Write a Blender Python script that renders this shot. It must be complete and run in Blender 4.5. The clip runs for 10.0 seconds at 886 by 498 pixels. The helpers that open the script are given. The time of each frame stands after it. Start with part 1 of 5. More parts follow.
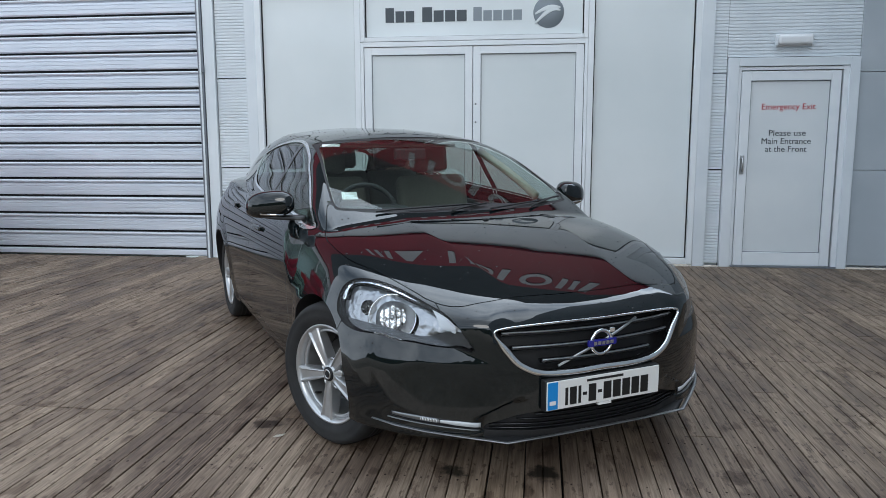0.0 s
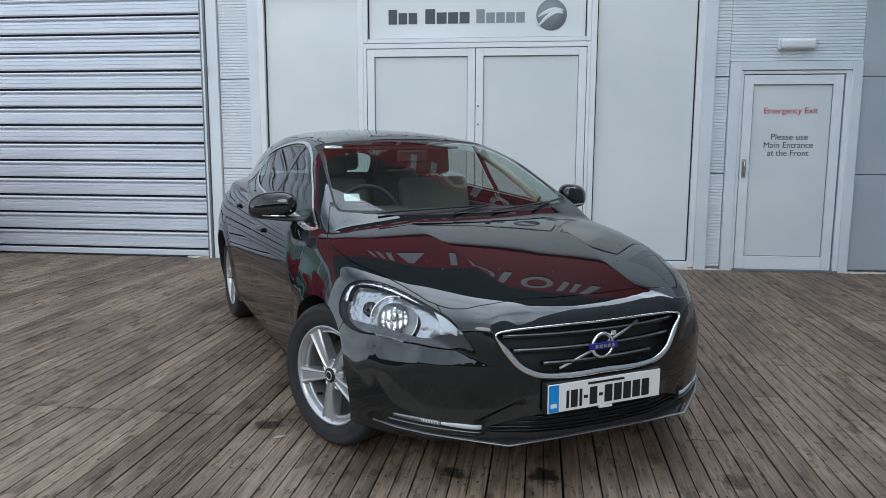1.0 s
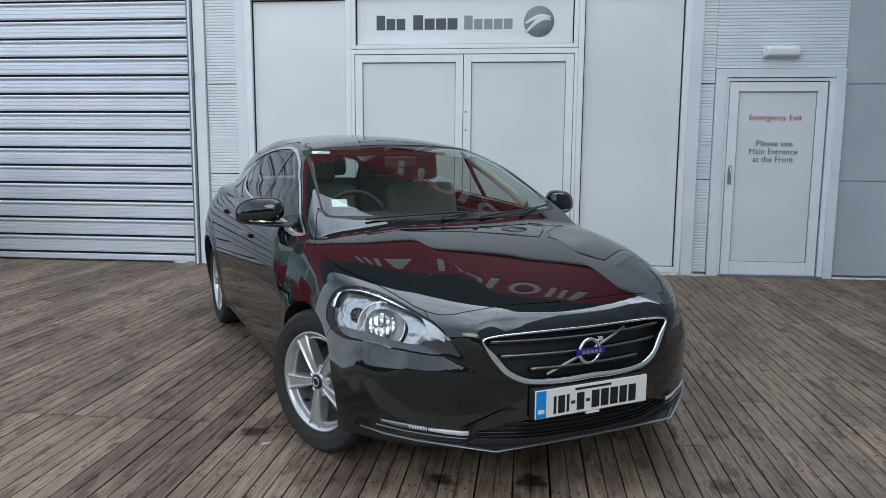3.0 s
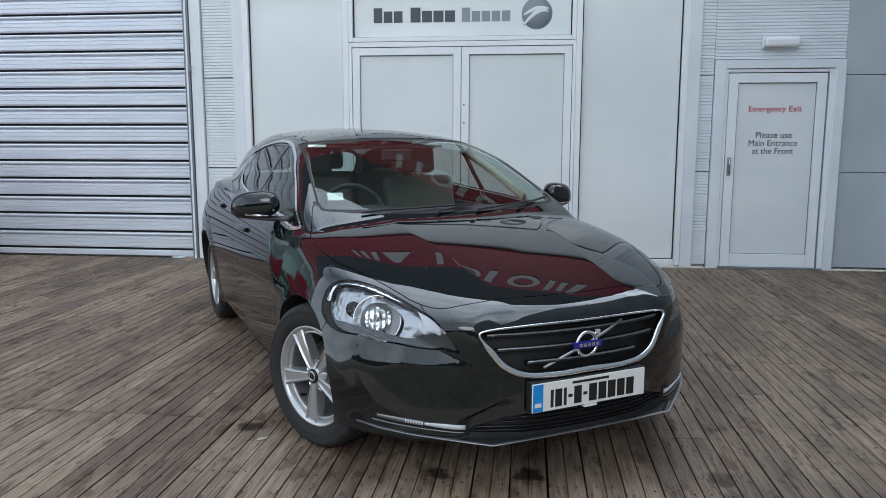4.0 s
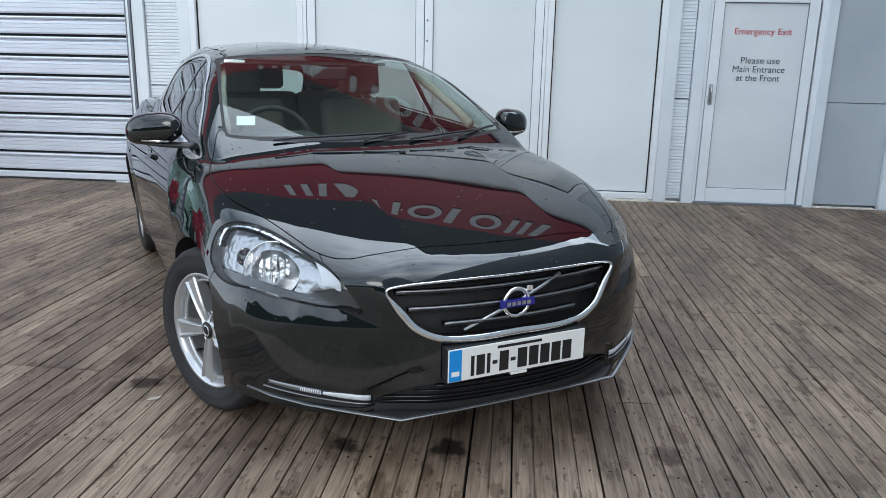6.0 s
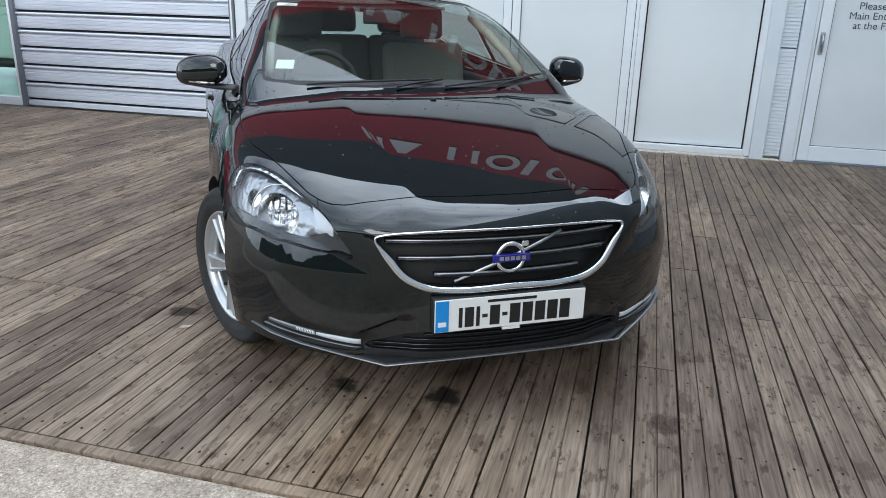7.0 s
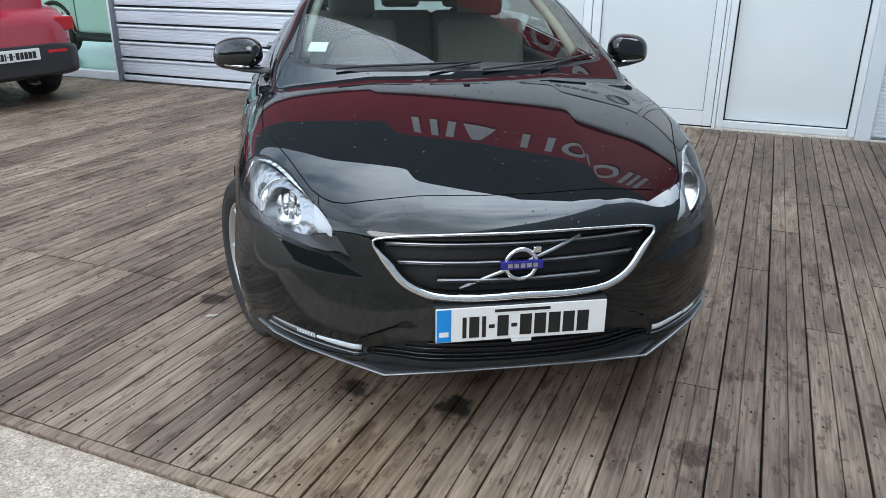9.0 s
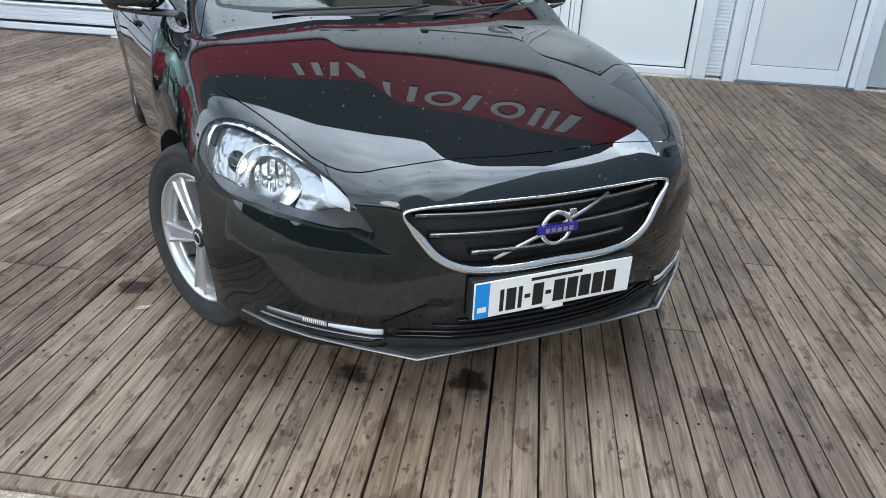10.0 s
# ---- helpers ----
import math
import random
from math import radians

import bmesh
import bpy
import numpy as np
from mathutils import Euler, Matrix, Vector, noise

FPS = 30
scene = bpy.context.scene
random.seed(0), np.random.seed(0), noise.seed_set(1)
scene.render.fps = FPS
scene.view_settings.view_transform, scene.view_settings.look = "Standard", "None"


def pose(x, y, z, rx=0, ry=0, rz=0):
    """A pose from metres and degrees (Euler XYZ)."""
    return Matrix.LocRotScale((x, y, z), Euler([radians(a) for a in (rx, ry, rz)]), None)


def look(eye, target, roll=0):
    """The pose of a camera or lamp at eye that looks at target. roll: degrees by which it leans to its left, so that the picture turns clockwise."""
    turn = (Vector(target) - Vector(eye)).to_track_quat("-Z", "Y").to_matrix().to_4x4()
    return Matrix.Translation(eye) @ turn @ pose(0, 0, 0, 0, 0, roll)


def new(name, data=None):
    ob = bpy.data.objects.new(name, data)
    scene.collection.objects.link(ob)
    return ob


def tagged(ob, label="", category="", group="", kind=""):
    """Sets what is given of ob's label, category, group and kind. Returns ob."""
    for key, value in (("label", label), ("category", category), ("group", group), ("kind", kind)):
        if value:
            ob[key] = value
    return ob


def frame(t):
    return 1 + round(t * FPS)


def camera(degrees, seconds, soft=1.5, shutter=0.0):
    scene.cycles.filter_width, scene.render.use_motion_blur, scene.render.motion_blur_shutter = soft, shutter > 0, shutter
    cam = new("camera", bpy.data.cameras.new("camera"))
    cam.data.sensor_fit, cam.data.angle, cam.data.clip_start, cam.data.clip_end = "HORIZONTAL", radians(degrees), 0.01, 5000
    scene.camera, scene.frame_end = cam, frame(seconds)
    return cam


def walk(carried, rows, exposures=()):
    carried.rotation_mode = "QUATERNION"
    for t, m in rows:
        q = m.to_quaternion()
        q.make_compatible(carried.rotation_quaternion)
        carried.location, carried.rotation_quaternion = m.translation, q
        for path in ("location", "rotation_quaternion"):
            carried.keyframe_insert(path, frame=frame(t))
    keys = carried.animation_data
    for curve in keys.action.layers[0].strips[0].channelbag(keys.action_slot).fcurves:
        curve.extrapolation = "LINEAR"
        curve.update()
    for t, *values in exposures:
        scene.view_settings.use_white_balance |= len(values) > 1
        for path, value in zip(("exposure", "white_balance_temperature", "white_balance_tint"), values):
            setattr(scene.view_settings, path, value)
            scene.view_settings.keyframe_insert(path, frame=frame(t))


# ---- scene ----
cam = camera(61.4, 10.0, soft=0.7)

PATH = [
    (0, (1.867, -8.011, 1.326), (1.617, -6.048, 1.034), -0.16),
    (0.5, (1.867, -8.012, 1.327), (1.611, -6.050, 1.034), 0.16),
    (1, (1.864, -8.016, 1.330), (1.611, -6.054, 1.042), 0.19),
    (1.5, (1.865, -8.021, 1.333), (1.620, -6.056, 1.050), 0.27),
    (2, (1.861, -8.020, 1.333), (1.624, -6.053, 1.059), 0.48),
    (2.5, (1.864, -8.024, 1.334), (1.639, -6.055, 1.065), 0.55),
    (4, (1.881, -7.992, 1.326), (1.659, -6.026, 1.036), 0.06),
    (4.5, (1.909, -7.987, 1.321), (1.729, -6.019, 1.018), 2.38),
    (5, (1.935, -7.880, 1.282), (1.855, -5.927, 0.856), 2.07),
    (5.5, (1.972, -7.663, 1.292), (1.977, -5.726, 0.793), 2.05),
    (5.7, (1.986, -7.598, 1.312), (1.950, -5.658, 0.827), 1.51),
    (6.8, (2.454, -7.354, 1.301), (1.954, -5.505, 0.725), 2.22),
    (7, (2.479, -7.423, 1.331), (2.001, -5.587, 0.698), 1.58),
    (7.2, (2.569, -7.416, 1.325), (2.017, -5.588, 0.730), 2.23),
    (7.5, (2.686, -7.355, 1.334), (2.072, -5.580, 0.648), -0.44),
    (7.7, (2.752, -7.288, 1.324), (2.047, -5.553, 0.622), 0.11),
    (8, (2.827, -7.216, 1.313), (1.981, -5.559, 0.580), 2.67),
    (8.2, (2.843, -7.211, 1.306), (2.019, -5.537, 0.585), 3.49),
    (8.5, (2.866, -7.154, 1.339), (2.076, -5.464, 0.619), 3.56),
    (8.7, (2.794, -7.160, 1.340), (2.036, -5.454, 0.621), 2.66),
    (9, (2.696, -7.136, 1.375), (1.971, -5.414, 0.662), 0.34),
    (9.2, (2.563, -7.166, 1.360), (2.082, -5.361, 0.647), 1.93),
    (9.5, (2.339, -7.216, 1.403), (1.873, -5.419, 0.659), 1.14),
    (9.7, (2.258, -7.179, 1.360), (1.883, -5.398, 0.532), 2.98),
    (10, (2.001, -7.100, 1.356), (1.818, -5.295, 0.513), 2.94),
]
walk(cam, [(t, look(eye, target, roll)) for t, eye, target, roll in PATH],
     [(0, -0.33), (2.5, -0.33), (4.5, -0.33), (5.5, -0.06), (7.0, 0.08), (8.0, 0.2), (9.0, 0.24), (10.0, 0.36)])

# ---- light: bright overcast sky with broken cloud, weak wide sun ----
world = bpy.data.worlds.new("sky")
world.use_nodes = True
scene.world = world
wn, wl = world.node_tree.nodes, world.node_tree.links
sky = wn.new("ShaderNodeTexSky")
sky.sky_type, sky.sun_disc = 'NISHITA', False
sky.sun_elevation, sky.sun_rotation = radians(48), radians(165)
sky.dust_density, sky.air_density = 3.0, 1.0
coord, stretch, cloud, tone, cover, blend = (wn.new("ShaderNode" + k) for k in ("TexCoord", "Mapping", "TexNoise", "ValToRGB", "ValToRGB", "Mix"))
stretch.inputs["Scale"].default_value = (1.0, 1.0, 2.6)
cloud.inputs["Scale"].default_value, cloud.inputs["Detail"].default_value, cloud.inputs["Roughness"].default_value = 2.4, 9.0, 0.58
tone.color_ramp.elements[0].position, tone.color_ramp.elements[1].position = 0.32, 0.68
tone.color_ramp.elements[0].color, tone.color_ramp.elements[1].color = (4.7, 6.2, 8.2, 1), (14.8, 16.8, 18.9, 1)
cover.color_ramp.elements[0].position, cover.color_ramp.elements[1].position = 0.2, 0.42
cover.color_ramp.elements[0].color, cover.color_ramp.elements[1].color = (0.7, 0.7, 0.7, 1), (0.97, 0.97, 0.97, 1)
blend.data_type = 'RGBA'
wl.new(coord.outputs["Generated"], stretch.inputs[0])
wl.new(stretch.outputs[0], cloud.inputs["Vector"])
wl.new(cloud.outputs["Fac"], tone.inputs[0])
wl.new(cloud.outputs["Fac"], cover.inputs[0])
wl.new(cover.outputs[0], blend.inputs[0])
wl.new(sky.outputs[0], blend.inputs[6])
wl.new(tone.outputs[0], blend.inputs[7])
# the broken cloud is a little brighter low down
split_xyz, rise, scaled = wn.new("ShaderNodeSeparateXYZ"), wn.new("ShaderNodeMapRange"), wn.new("ShaderNodeVectorMath")
rise.inputs[1].default_value, rise.inputs[2].default_value, rise.inputs[3].default_value, rise.inputs[4].default_value = 0.0, 1.0, 1.2, 0.95
scaled.operation = 'SCALE'
wl.new(coord.outputs["Generated"], split_xyz.inputs[0])
wl.new(split_xyz.outputs["Z"], rise.inputs[0])
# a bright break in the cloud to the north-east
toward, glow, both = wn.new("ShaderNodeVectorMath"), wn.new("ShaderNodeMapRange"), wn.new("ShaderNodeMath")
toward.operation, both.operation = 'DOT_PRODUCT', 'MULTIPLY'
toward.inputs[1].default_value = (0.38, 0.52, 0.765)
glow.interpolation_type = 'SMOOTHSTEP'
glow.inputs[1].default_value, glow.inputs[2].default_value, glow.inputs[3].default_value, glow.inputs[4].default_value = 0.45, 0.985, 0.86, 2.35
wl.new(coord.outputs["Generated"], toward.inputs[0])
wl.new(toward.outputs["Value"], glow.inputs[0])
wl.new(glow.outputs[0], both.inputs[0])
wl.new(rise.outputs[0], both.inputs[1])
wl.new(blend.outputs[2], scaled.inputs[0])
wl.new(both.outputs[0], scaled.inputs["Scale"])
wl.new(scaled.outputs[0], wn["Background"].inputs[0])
wn["Background"].inputs[1].default_value = 0.15
sun = new("sun", bpy.data.lights.new("sun", 'SUN'))
sun.data.energy, sun.data.angle, sun.data.color = 0.75, radians(25), (1.0, 0.97, 0.93)
sun.matrix_world = look((0, 0, 0), (-0.15, 0.9, -0.5))


# ---- materials ----
def mat(name, color, rough=0.5, metal=0.0, spec=0.5, coat=0.0):
    m = bpy.data.materials.new(name)
    m.use_nodes = True
    b = m.node_tree.nodes["Principled BSDF"]
    b.inputs["Base Color"].default_value = (*color, 1)
    b.inputs["Roughness"].default_value = rough
    b.inputs["Metallic"].default_value = metal
    b.inputs["Specular IOR Level"].default_value = spec
    b.inputs["Coat Weight"].default_value = coat
    b.inputs["Coat Roughness"].default_value = 0.03
    return m


def nodes_of(m):
    t = m.node_tree
    return t.nodes, t.links, t.nodes["Principled BSDF"]


def vary(m, low, high, scale, detail=6.0, stretch=(1, 1, 1), rough=None, bump=0.0, space="Object", contrast=(0.3, 0.7)):
    """Mixes two colours by noise at real-world size; may also move roughness and add relief."""
    n, l, b = nodes_of(m)
    tc, mp, nz, rp = n.new("ShaderNodeTexCoord"), n.new("ShaderNodeMapping"), n.new("ShaderNodeTexNoise"), n.new("ShaderNodeValToRGB")
    mp.inputs["Scale"].default_value = stretch
    nz.inputs["Scale"].default_value, nz.inputs["Detail"].default_value = scale, detail
    rp.color_ramp.elements[0].position, rp.color_ramp.elements[1].position = contrast
    rp.color_ramp.elements[0].color, rp.color_ramp.elements[1].color = (*low, 1), (*high, 1)
    l.new(tc.outputs[space], mp.inputs[0])
    l.new(mp.outputs[0], nz.inputs["Vector"])
    l.new(nz.outputs["Fac"], rp.inputs[0])
    l.new(rp.outputs[0], b.inputs["Base Color"])
    if rough:
        mr = n.new("ShaderNodeMapRange")
        mr.inputs[3].default_value, mr.inputs[4].default_value = rough
        l.new(nz.outputs["Fac"], mr.inputs[0])
        l.new(mr.outputs[0], b.inputs["Roughness"])
    if bump:
        bp = n.new("ShaderNodeBump")
        bp.inputs["Strength"].default_value, bp.inputs["Distance"].default_value = 1.0, bump
        l.new(nz.outputs["Fac"], bp.inputs["Height"])
        l.new(bp.outputs[0], b.inputs["Normal"])
    return m


def pane(name, tint, gloss=0.0, ior=1.5):
    """Thin clear glass: what is behind it, tinted, under a mirror image that grows towards grazing."""
    m = bpy.data.materials.new(name)
    m.use_nodes = True
    n, l = m.node_tree.nodes, m.node_tree.links
    n.remove(n["Principled BSDF"])
    tr, gl, mx = n.new("ShaderNodeBsdfTransparent"), n.new("ShaderNodeBsdfGlossy"), n.new("ShaderNodeMixShader")
    edge, power, fr = n.new("ShaderNodeLayerWeight"), n.new("ShaderNodeMath"), n.new("ShaderNodeMapRange")
    edge.inputs[0].default_value = 0.5
    power.operation, power.inputs[1].default_value = 'POWER', 5.0
    fr.inputs[3].default_value, fr.inputs[4].default_value = ((ior - 1) / (ior + 1)) ** 2, 1.0
    l.new(edge.outputs["Facing"], power.inputs[0])
    l.new(power.outputs[0], fr.inputs[0])
    tr.inputs[0].default_value = (*tint, 1)
    gl.inputs["Roughness"].default_value = gloss
    l.new(fr.outputs[0], mx.inputs[0])
    l.new(tr.outputs[0], mx.inputs[1])
    l.new(gl.outputs[0], mx.inputs[2])
    l.new(mx.outputs[0], n["Material Output"].inputs[0])
    return m


PAINT = mat("black_paint", (0.002, 0.0042, 0.0052), 0.3, spec=0.0, coat=1.0)
PAINT.node_tree.nodes["Principled BSDF"].inputs["Coat IOR"].default_value = 1.63
PAINT.node_tree.nodes["Principled BSDF"].inputs["Coat Roughness"].default_value = 0.0
n_, l_, b_ = nodes_of(PAINT)
tc_, sp_, mr_, nz_, mu_ = (n_.new("ShaderNode" + k) for k in ("TexCoord", "SeparateXYZ", "MapRange", "TexNoise", "Math"))
mr_.inputs[1].default_value, mr_.inputs[2].default_value, mr_.inputs[3].default_value, mr_.inputs[4].default_value = 0.2, 0.62, 0.2, 0.004
nz_.inputs["Scale"].default_value, nz_.inputs["Detail"].default_value = 9.0, 5.0
mu_.operation = 'MULTIPLY'
l_.new(tc_.outputs["Object"], sp_.inputs[0])
l_.new(tc_.outputs["Object"], nz_.inputs["Vector"])
l_.new(sp_.outputs["Z"], mr_.inputs[0])
l_.new(mr_.outputs[0], mu_.inputs[0])
l_.new(nz_.outputs["Fac"], mu_.inputs[1])
l_.new(mu_.outputs[0], b_.inputs["Coat Roughness"])
SLAT_EDGE = mat("slat_edge_metal", (0.42, 0.43, 0.45), 0.28, metal=1.0)
SEAL = mat("black_rubber", (0.012, 0.012, 0.013), 0.55)
PLASTIC = vary(mat("black_plastic", (0.02, 0.02, 0.021), 0.4), (0.014, 0.014, 0.015), (0.026, 0.026, 0.028), 60)
GLOSS_BLACK = mat("gloss_black_trim", (0.008, 0.008, 0.009), 0.08)
CHROME = mat("chrome", (0.82, 0.83, 0.84), 0.06, metal=1.0)
SATIN = mat("satin_metal", (0.55, 0.56, 0.57), 0.28, metal=1.0)
BRIGHT_TRIM = mat("bright_window_trim", (0.8, 0.81, 0.82), 0.2, metal=0.85)
ALLOY = vary(mat("alloy", (0.5, 0.51, 0.52), 0.3, metal=0.75), (0.42, 0.43, 0.44), (0.56, 0.57, 0.58), 8)
TYRE = vary(mat("tyre_rubber", (0.02, 0.02, 0.021), 0.8), (0.008, 0.008, 0.009), (0.02, 0.0195, 0.019), 14, bump=0.0006)
SCREEN = pane("windscreen_glass", (0.74, 0.83, 0.79), ior=1.66)
SIDE_GLASS = pane("side_glass", (0.5, 0.58, 0.56), ior=1.55)
LENS = pane("lamp_lens", (0.95, 0.96, 0.97), ior=1.32)
LAMP_FACET = mat("lamp_facets", (0.86, 0.87, 0.88), 0.24, metal=1.0)
LAMP_LINING = mat("grey_lamp_lining", (0.42, 0.43, 0.45), 0.34, metal=1.0)
for m_, size_, deep_ in ((LAMP_FACET, 24.0, 0.009), (LAMP_LINING, 30.0, 0.012)):
    n_, l_, b_ = nodes_of(m_)
    tc_, vo_, bp_ = n_.new("ShaderNodeTexCoord"), n_.new("ShaderNodeTexNoise"), n_.new("ShaderNodeBump")
    vo_.inputs["Scale"].default_value, vo_.inputs["Detail"].default_value = size_, 1.5
    bp_.inputs["Strength"].default_value, bp_.inputs["Distance"].default_value = 1.0, deep_
    l_.new(tc_.outputs["Object"], vo_.inputs["Vector"])
    l_.new(vo_.outputs["Fac"], bp_.inputs["Height"])
    l_.new(bp_.outputs[0], b_.inputs["Normal"])
LAMP_BOWL = mat("lamp_bowl_metal", (0.78, 0.79, 0.8), 0.2, metal=1.0)
DISC = mat("worn_disc_metal", (0.2, 0.2, 0.2), 0.4, metal=0.8)
LAMP_GREY = vary(mat("lamp_grey_bezel", (0.07, 0.073, 0.078), 0.25, metal=0.4), (0.05, 0.053, 0.058), (0.09, 0.094, 0.1), 14)
DIFFUSER = mat("pale_lamp_diffuser", (0.52, 0.54, 0.56), 0.22)
DARK_SATIN = mat("dark_satin_metal", (0.24, 0.245, 0.25), 0.3, metal=0.8)
DROP = mat("water_drop", (0.006, 0.006, 0.007), 0.02)
LAMP_DARK = mat("lamp_housing", (0.018, 0.018, 0.02), 0.4, spec=0.2)
WHITE = mat("white_plastic", (0.8, 0.81, 0.82), 0.3)
PLATE_WHITE = mat("plate_white", (0.78, 0.78, 0.76), 0.35)
PLATE_BLUE = mat("plate_blue", (0.006, 0.25, 0.66), 0.35)
INK = mat("black_ink", (0.012, 0.012, 0.012), 0.4)
BADGE_BLUE = mat("badge_blue", (0.02, 0.02, 0.22), 0.25)
CREAM = vary(mat("cream_trim", (0.5, 0.46, 0.38), 0.7), (0.46, 0.42, 0.35), (0.54, 0.5, 0.42), 30)
SEAT = vary(mat("seat_cloth", (0.16, 0.155, 0.135), 0.9), (0.13, 0.125, 0.11), (0.19, 0.18, 0.16), 120)
DASH = vary(mat("dash_plastic", (0.03, 0.03, 0.031), 0.6), (0.022, 0.022, 0.023), (0.04, 0.04, 0.041), 90)
PAPER = mat("white_paper", (0.82, 0.85, 0.82), 0.7)


# ---- helpers for meshes ----
def part(name, bm, material, parent=None, label=""):
    """Links a bmesh as one mesh object under a thing or a part."""
    me = bpy.data.meshes.new(name)
    bm.to_mesh(me)
    bm.free()
    if material:
        me.materials.append(material)
    ob = new(name, me)
    if parent:
        ob.parent = parent
    if label:
        ob["label"] = label
    return ob


# ---- the car's skin, as the zero level of a smooth function ----
def curve(x, *knots):
    """A smooth curve through knots (x, y), flat past its ends."""
    kx, ky = np.array(knots, float).T
    h = np.diff(kx)
    s = np.diff(ky) / h
    m = np.zeros(len(kx))
    for i in range(1, len(kx) - 1):
        if s[i - 1] * s[i] > 0:
            a, b = 2 * h[i] + h[i - 1], h[i] + 2 * h[i - 1]
            m[i] = (a + b) / (a / s[i - 1] + b / s[i])
    m[0], m[-1] = s[0], s[-1]
    x = np.clip(x, kx[0], kx[-1])
    i = np.clip(np.searchsorted(kx, x) - 1, 0, len(kx) - 2)
    t = (x - kx[i]) / h[i]
    return (ky[i] * (1 + 2 * t) * (1 - t) ** 2 + h[i] * m[i] * t * (1 - t) ** 2
            + ky[i + 1] * t * t * (3 - 2 * t) + h[i] * m[i + 1] * t * t * (t - 1))


def smax(a, b, k):
    h = np.clip(0.5 + 0.5 * (a - b) / k, 0, 1)
    return b + (a - b) * h + k * h * (1 - h)


def smin(a, b, k):
    return -smax(-a, -b, k)


def step(x, a, b):
    t = np.clip((x - a) / (b - a), 0, 1)
    return t * t * (3 - 2 * t)


HUB_F, HUB_R, HUB_Z = 0.785, 3.414, 0.316


def plan(f, a):
    """Distance outside the car's outline seen from above."""
    w, p = 0.92, 2.2
    u = np.where(f < 0.7, (0.7 - f) / 0.73, np.where(f > 3.3, (f - 3.3) / 1.02, 0))
    u = np.maximum(u, 0)
    q = np.where(f < 2, 2.0, 4.0)
    g = (a / w) ** p + u ** q
    n = 1 / 2.7
    r = np.maximum(g, 1e-6) ** n
    gs = n * r / np.maximum(g, 1e-6) * p * (np.maximum(a, 1e-4) / w) ** (p - 1) / w
    gf = n * r / np.maximum(g, 1e-6) * q * u ** (q - 1) / np.where(f < 2, 0.73, 1.02)
    return (r - 1) / np.sqrt(gs * gs + gf * gf + 0.05)


def ridge(f):
    return curve(f, (0.0, 0.26), (0.2, 0.29), (0.4, 0.308), (0.6, 0.335), (0.8, 0.357), (1.05, 0.372), (1.6, 0.42))


def shoulder(f):
    return curve(f, (0.05, 0.53), (0.25, 0.678), (0.4, 0.768), (0.8, 0.846), (1.15, 0.852), (1.6, 0.86))


def lower(f, a, z):
    front = 1 - step(f, 0.15, 0.75)
    inset_front = curve(z, (0.15, 0.03), (0.2, 0.002), (0.25, 0.002), (0.33, 0.0), (0.45, -0.002), (0.55, 0.006), (0.62, 0.018), (0.68, 0.05), (0.74, 0.1), (0.8, 0.17))
    inset_side = curve(z, (0.15, 0.07), (0.22, 0.045), (0.33, 0.022), (0.5, 0.006), (0.62, 0.0), (0.72, 0.006), (0.8, 0.022), (0.88, 0.05), (0.96, 0.1))
    # the shelf under the lamps, and the centre set back behind the corner folds
    corner = step(a, 0.34, 0.5)
    inset_front = inset_front * (1 - corner) + corner * curve(z, (0.15, 0.03), (0.2, 0.0), (0.25, 0.004), (0.33, 0.0), (0.45, -0.002), (0.55, 0.0), (0.62, 0.005), (0.68, 0.014), (0.74, 0.034), (0.8, 0.07))
    e = z - 0.5
    rise = np.clip((a - 0.445) * 0.5, 0.0, 0.11)
    shelf = 0.22 * (np.sqrt(e * e + 0.003 ** 2) + e - np.sqrt((e - rise) ** 2 + 0.003 ** 2) - (e - rise)) * 0.5 * (1 - 0.75 * step(a, 0.66, 0.8))
    fold = 0.296 + np.minimum((0.48 - a) * 0.5, 0.056) - z
    scoop = 0.013 * step(fold, -0.01, 0.01) * step(a, 0.51, 0.45) * step(a, 0.28, 0.38) * step(z, 0.17, 0.2)
    band = plan(f, a) + (inset_front + shelf + scoop) * front + inset_side * (1 - front)
    # wheel arch flares
    for hf in (HUB_F, HUB_R):
        d = np.sqrt((f - hf) ** 2 + (z - HUB_Z) ** 2)
        band = band - 0.01 * step(d, 0.46, 0.36) * step(a, 0.6, 0.8)
    mid = curve(f, (-0.1, 0.64), (0.0, 0.672), (0.1, 0.712), (0.25, 0.762), (0.5, 0.833), (0.8, 0.901), (1.0, 0.935), (1.15, 0.953), (1.4, 0.975), (2.0, 0.99), (3.0, 1.02), (3.8, 1.06), (4.4, 1.06))
    drop = curve(f, (0.0, 0.036), (0.3, 0.018), (0.7, 0.016), (1.2, 0.018), (1.6, 0.06), (4.0, 0.07))
    soft_step = lambda e, r: (np.sqrt(e * e + r * r) + e) * 0.5
    inner, outer = ridge(f), shoulder(f)
    fade = 1 - step(f, 1.15, 1.6)
    kink = (0.075 * soft_step(a - inner, 0.007) + 0.08 * soft_step(a - (outer - 0.17), 0.05) + 3.0 * soft_step(a - outer, 0.04)) * fade
    top = (z - (mid - drop * (a / 0.85) ** 2 - kink)) * 0.95
    k = (0.035 + 0.015 * step(f, 0.1, 0.6)) * (1 - 0.4 * corner * step(f, 0.5, 0.25))
    body = smax(band, top, k)
    return smax(body, 0.2 - 0.02 * step(f, 0.4, 0.9) - z, 0.02)


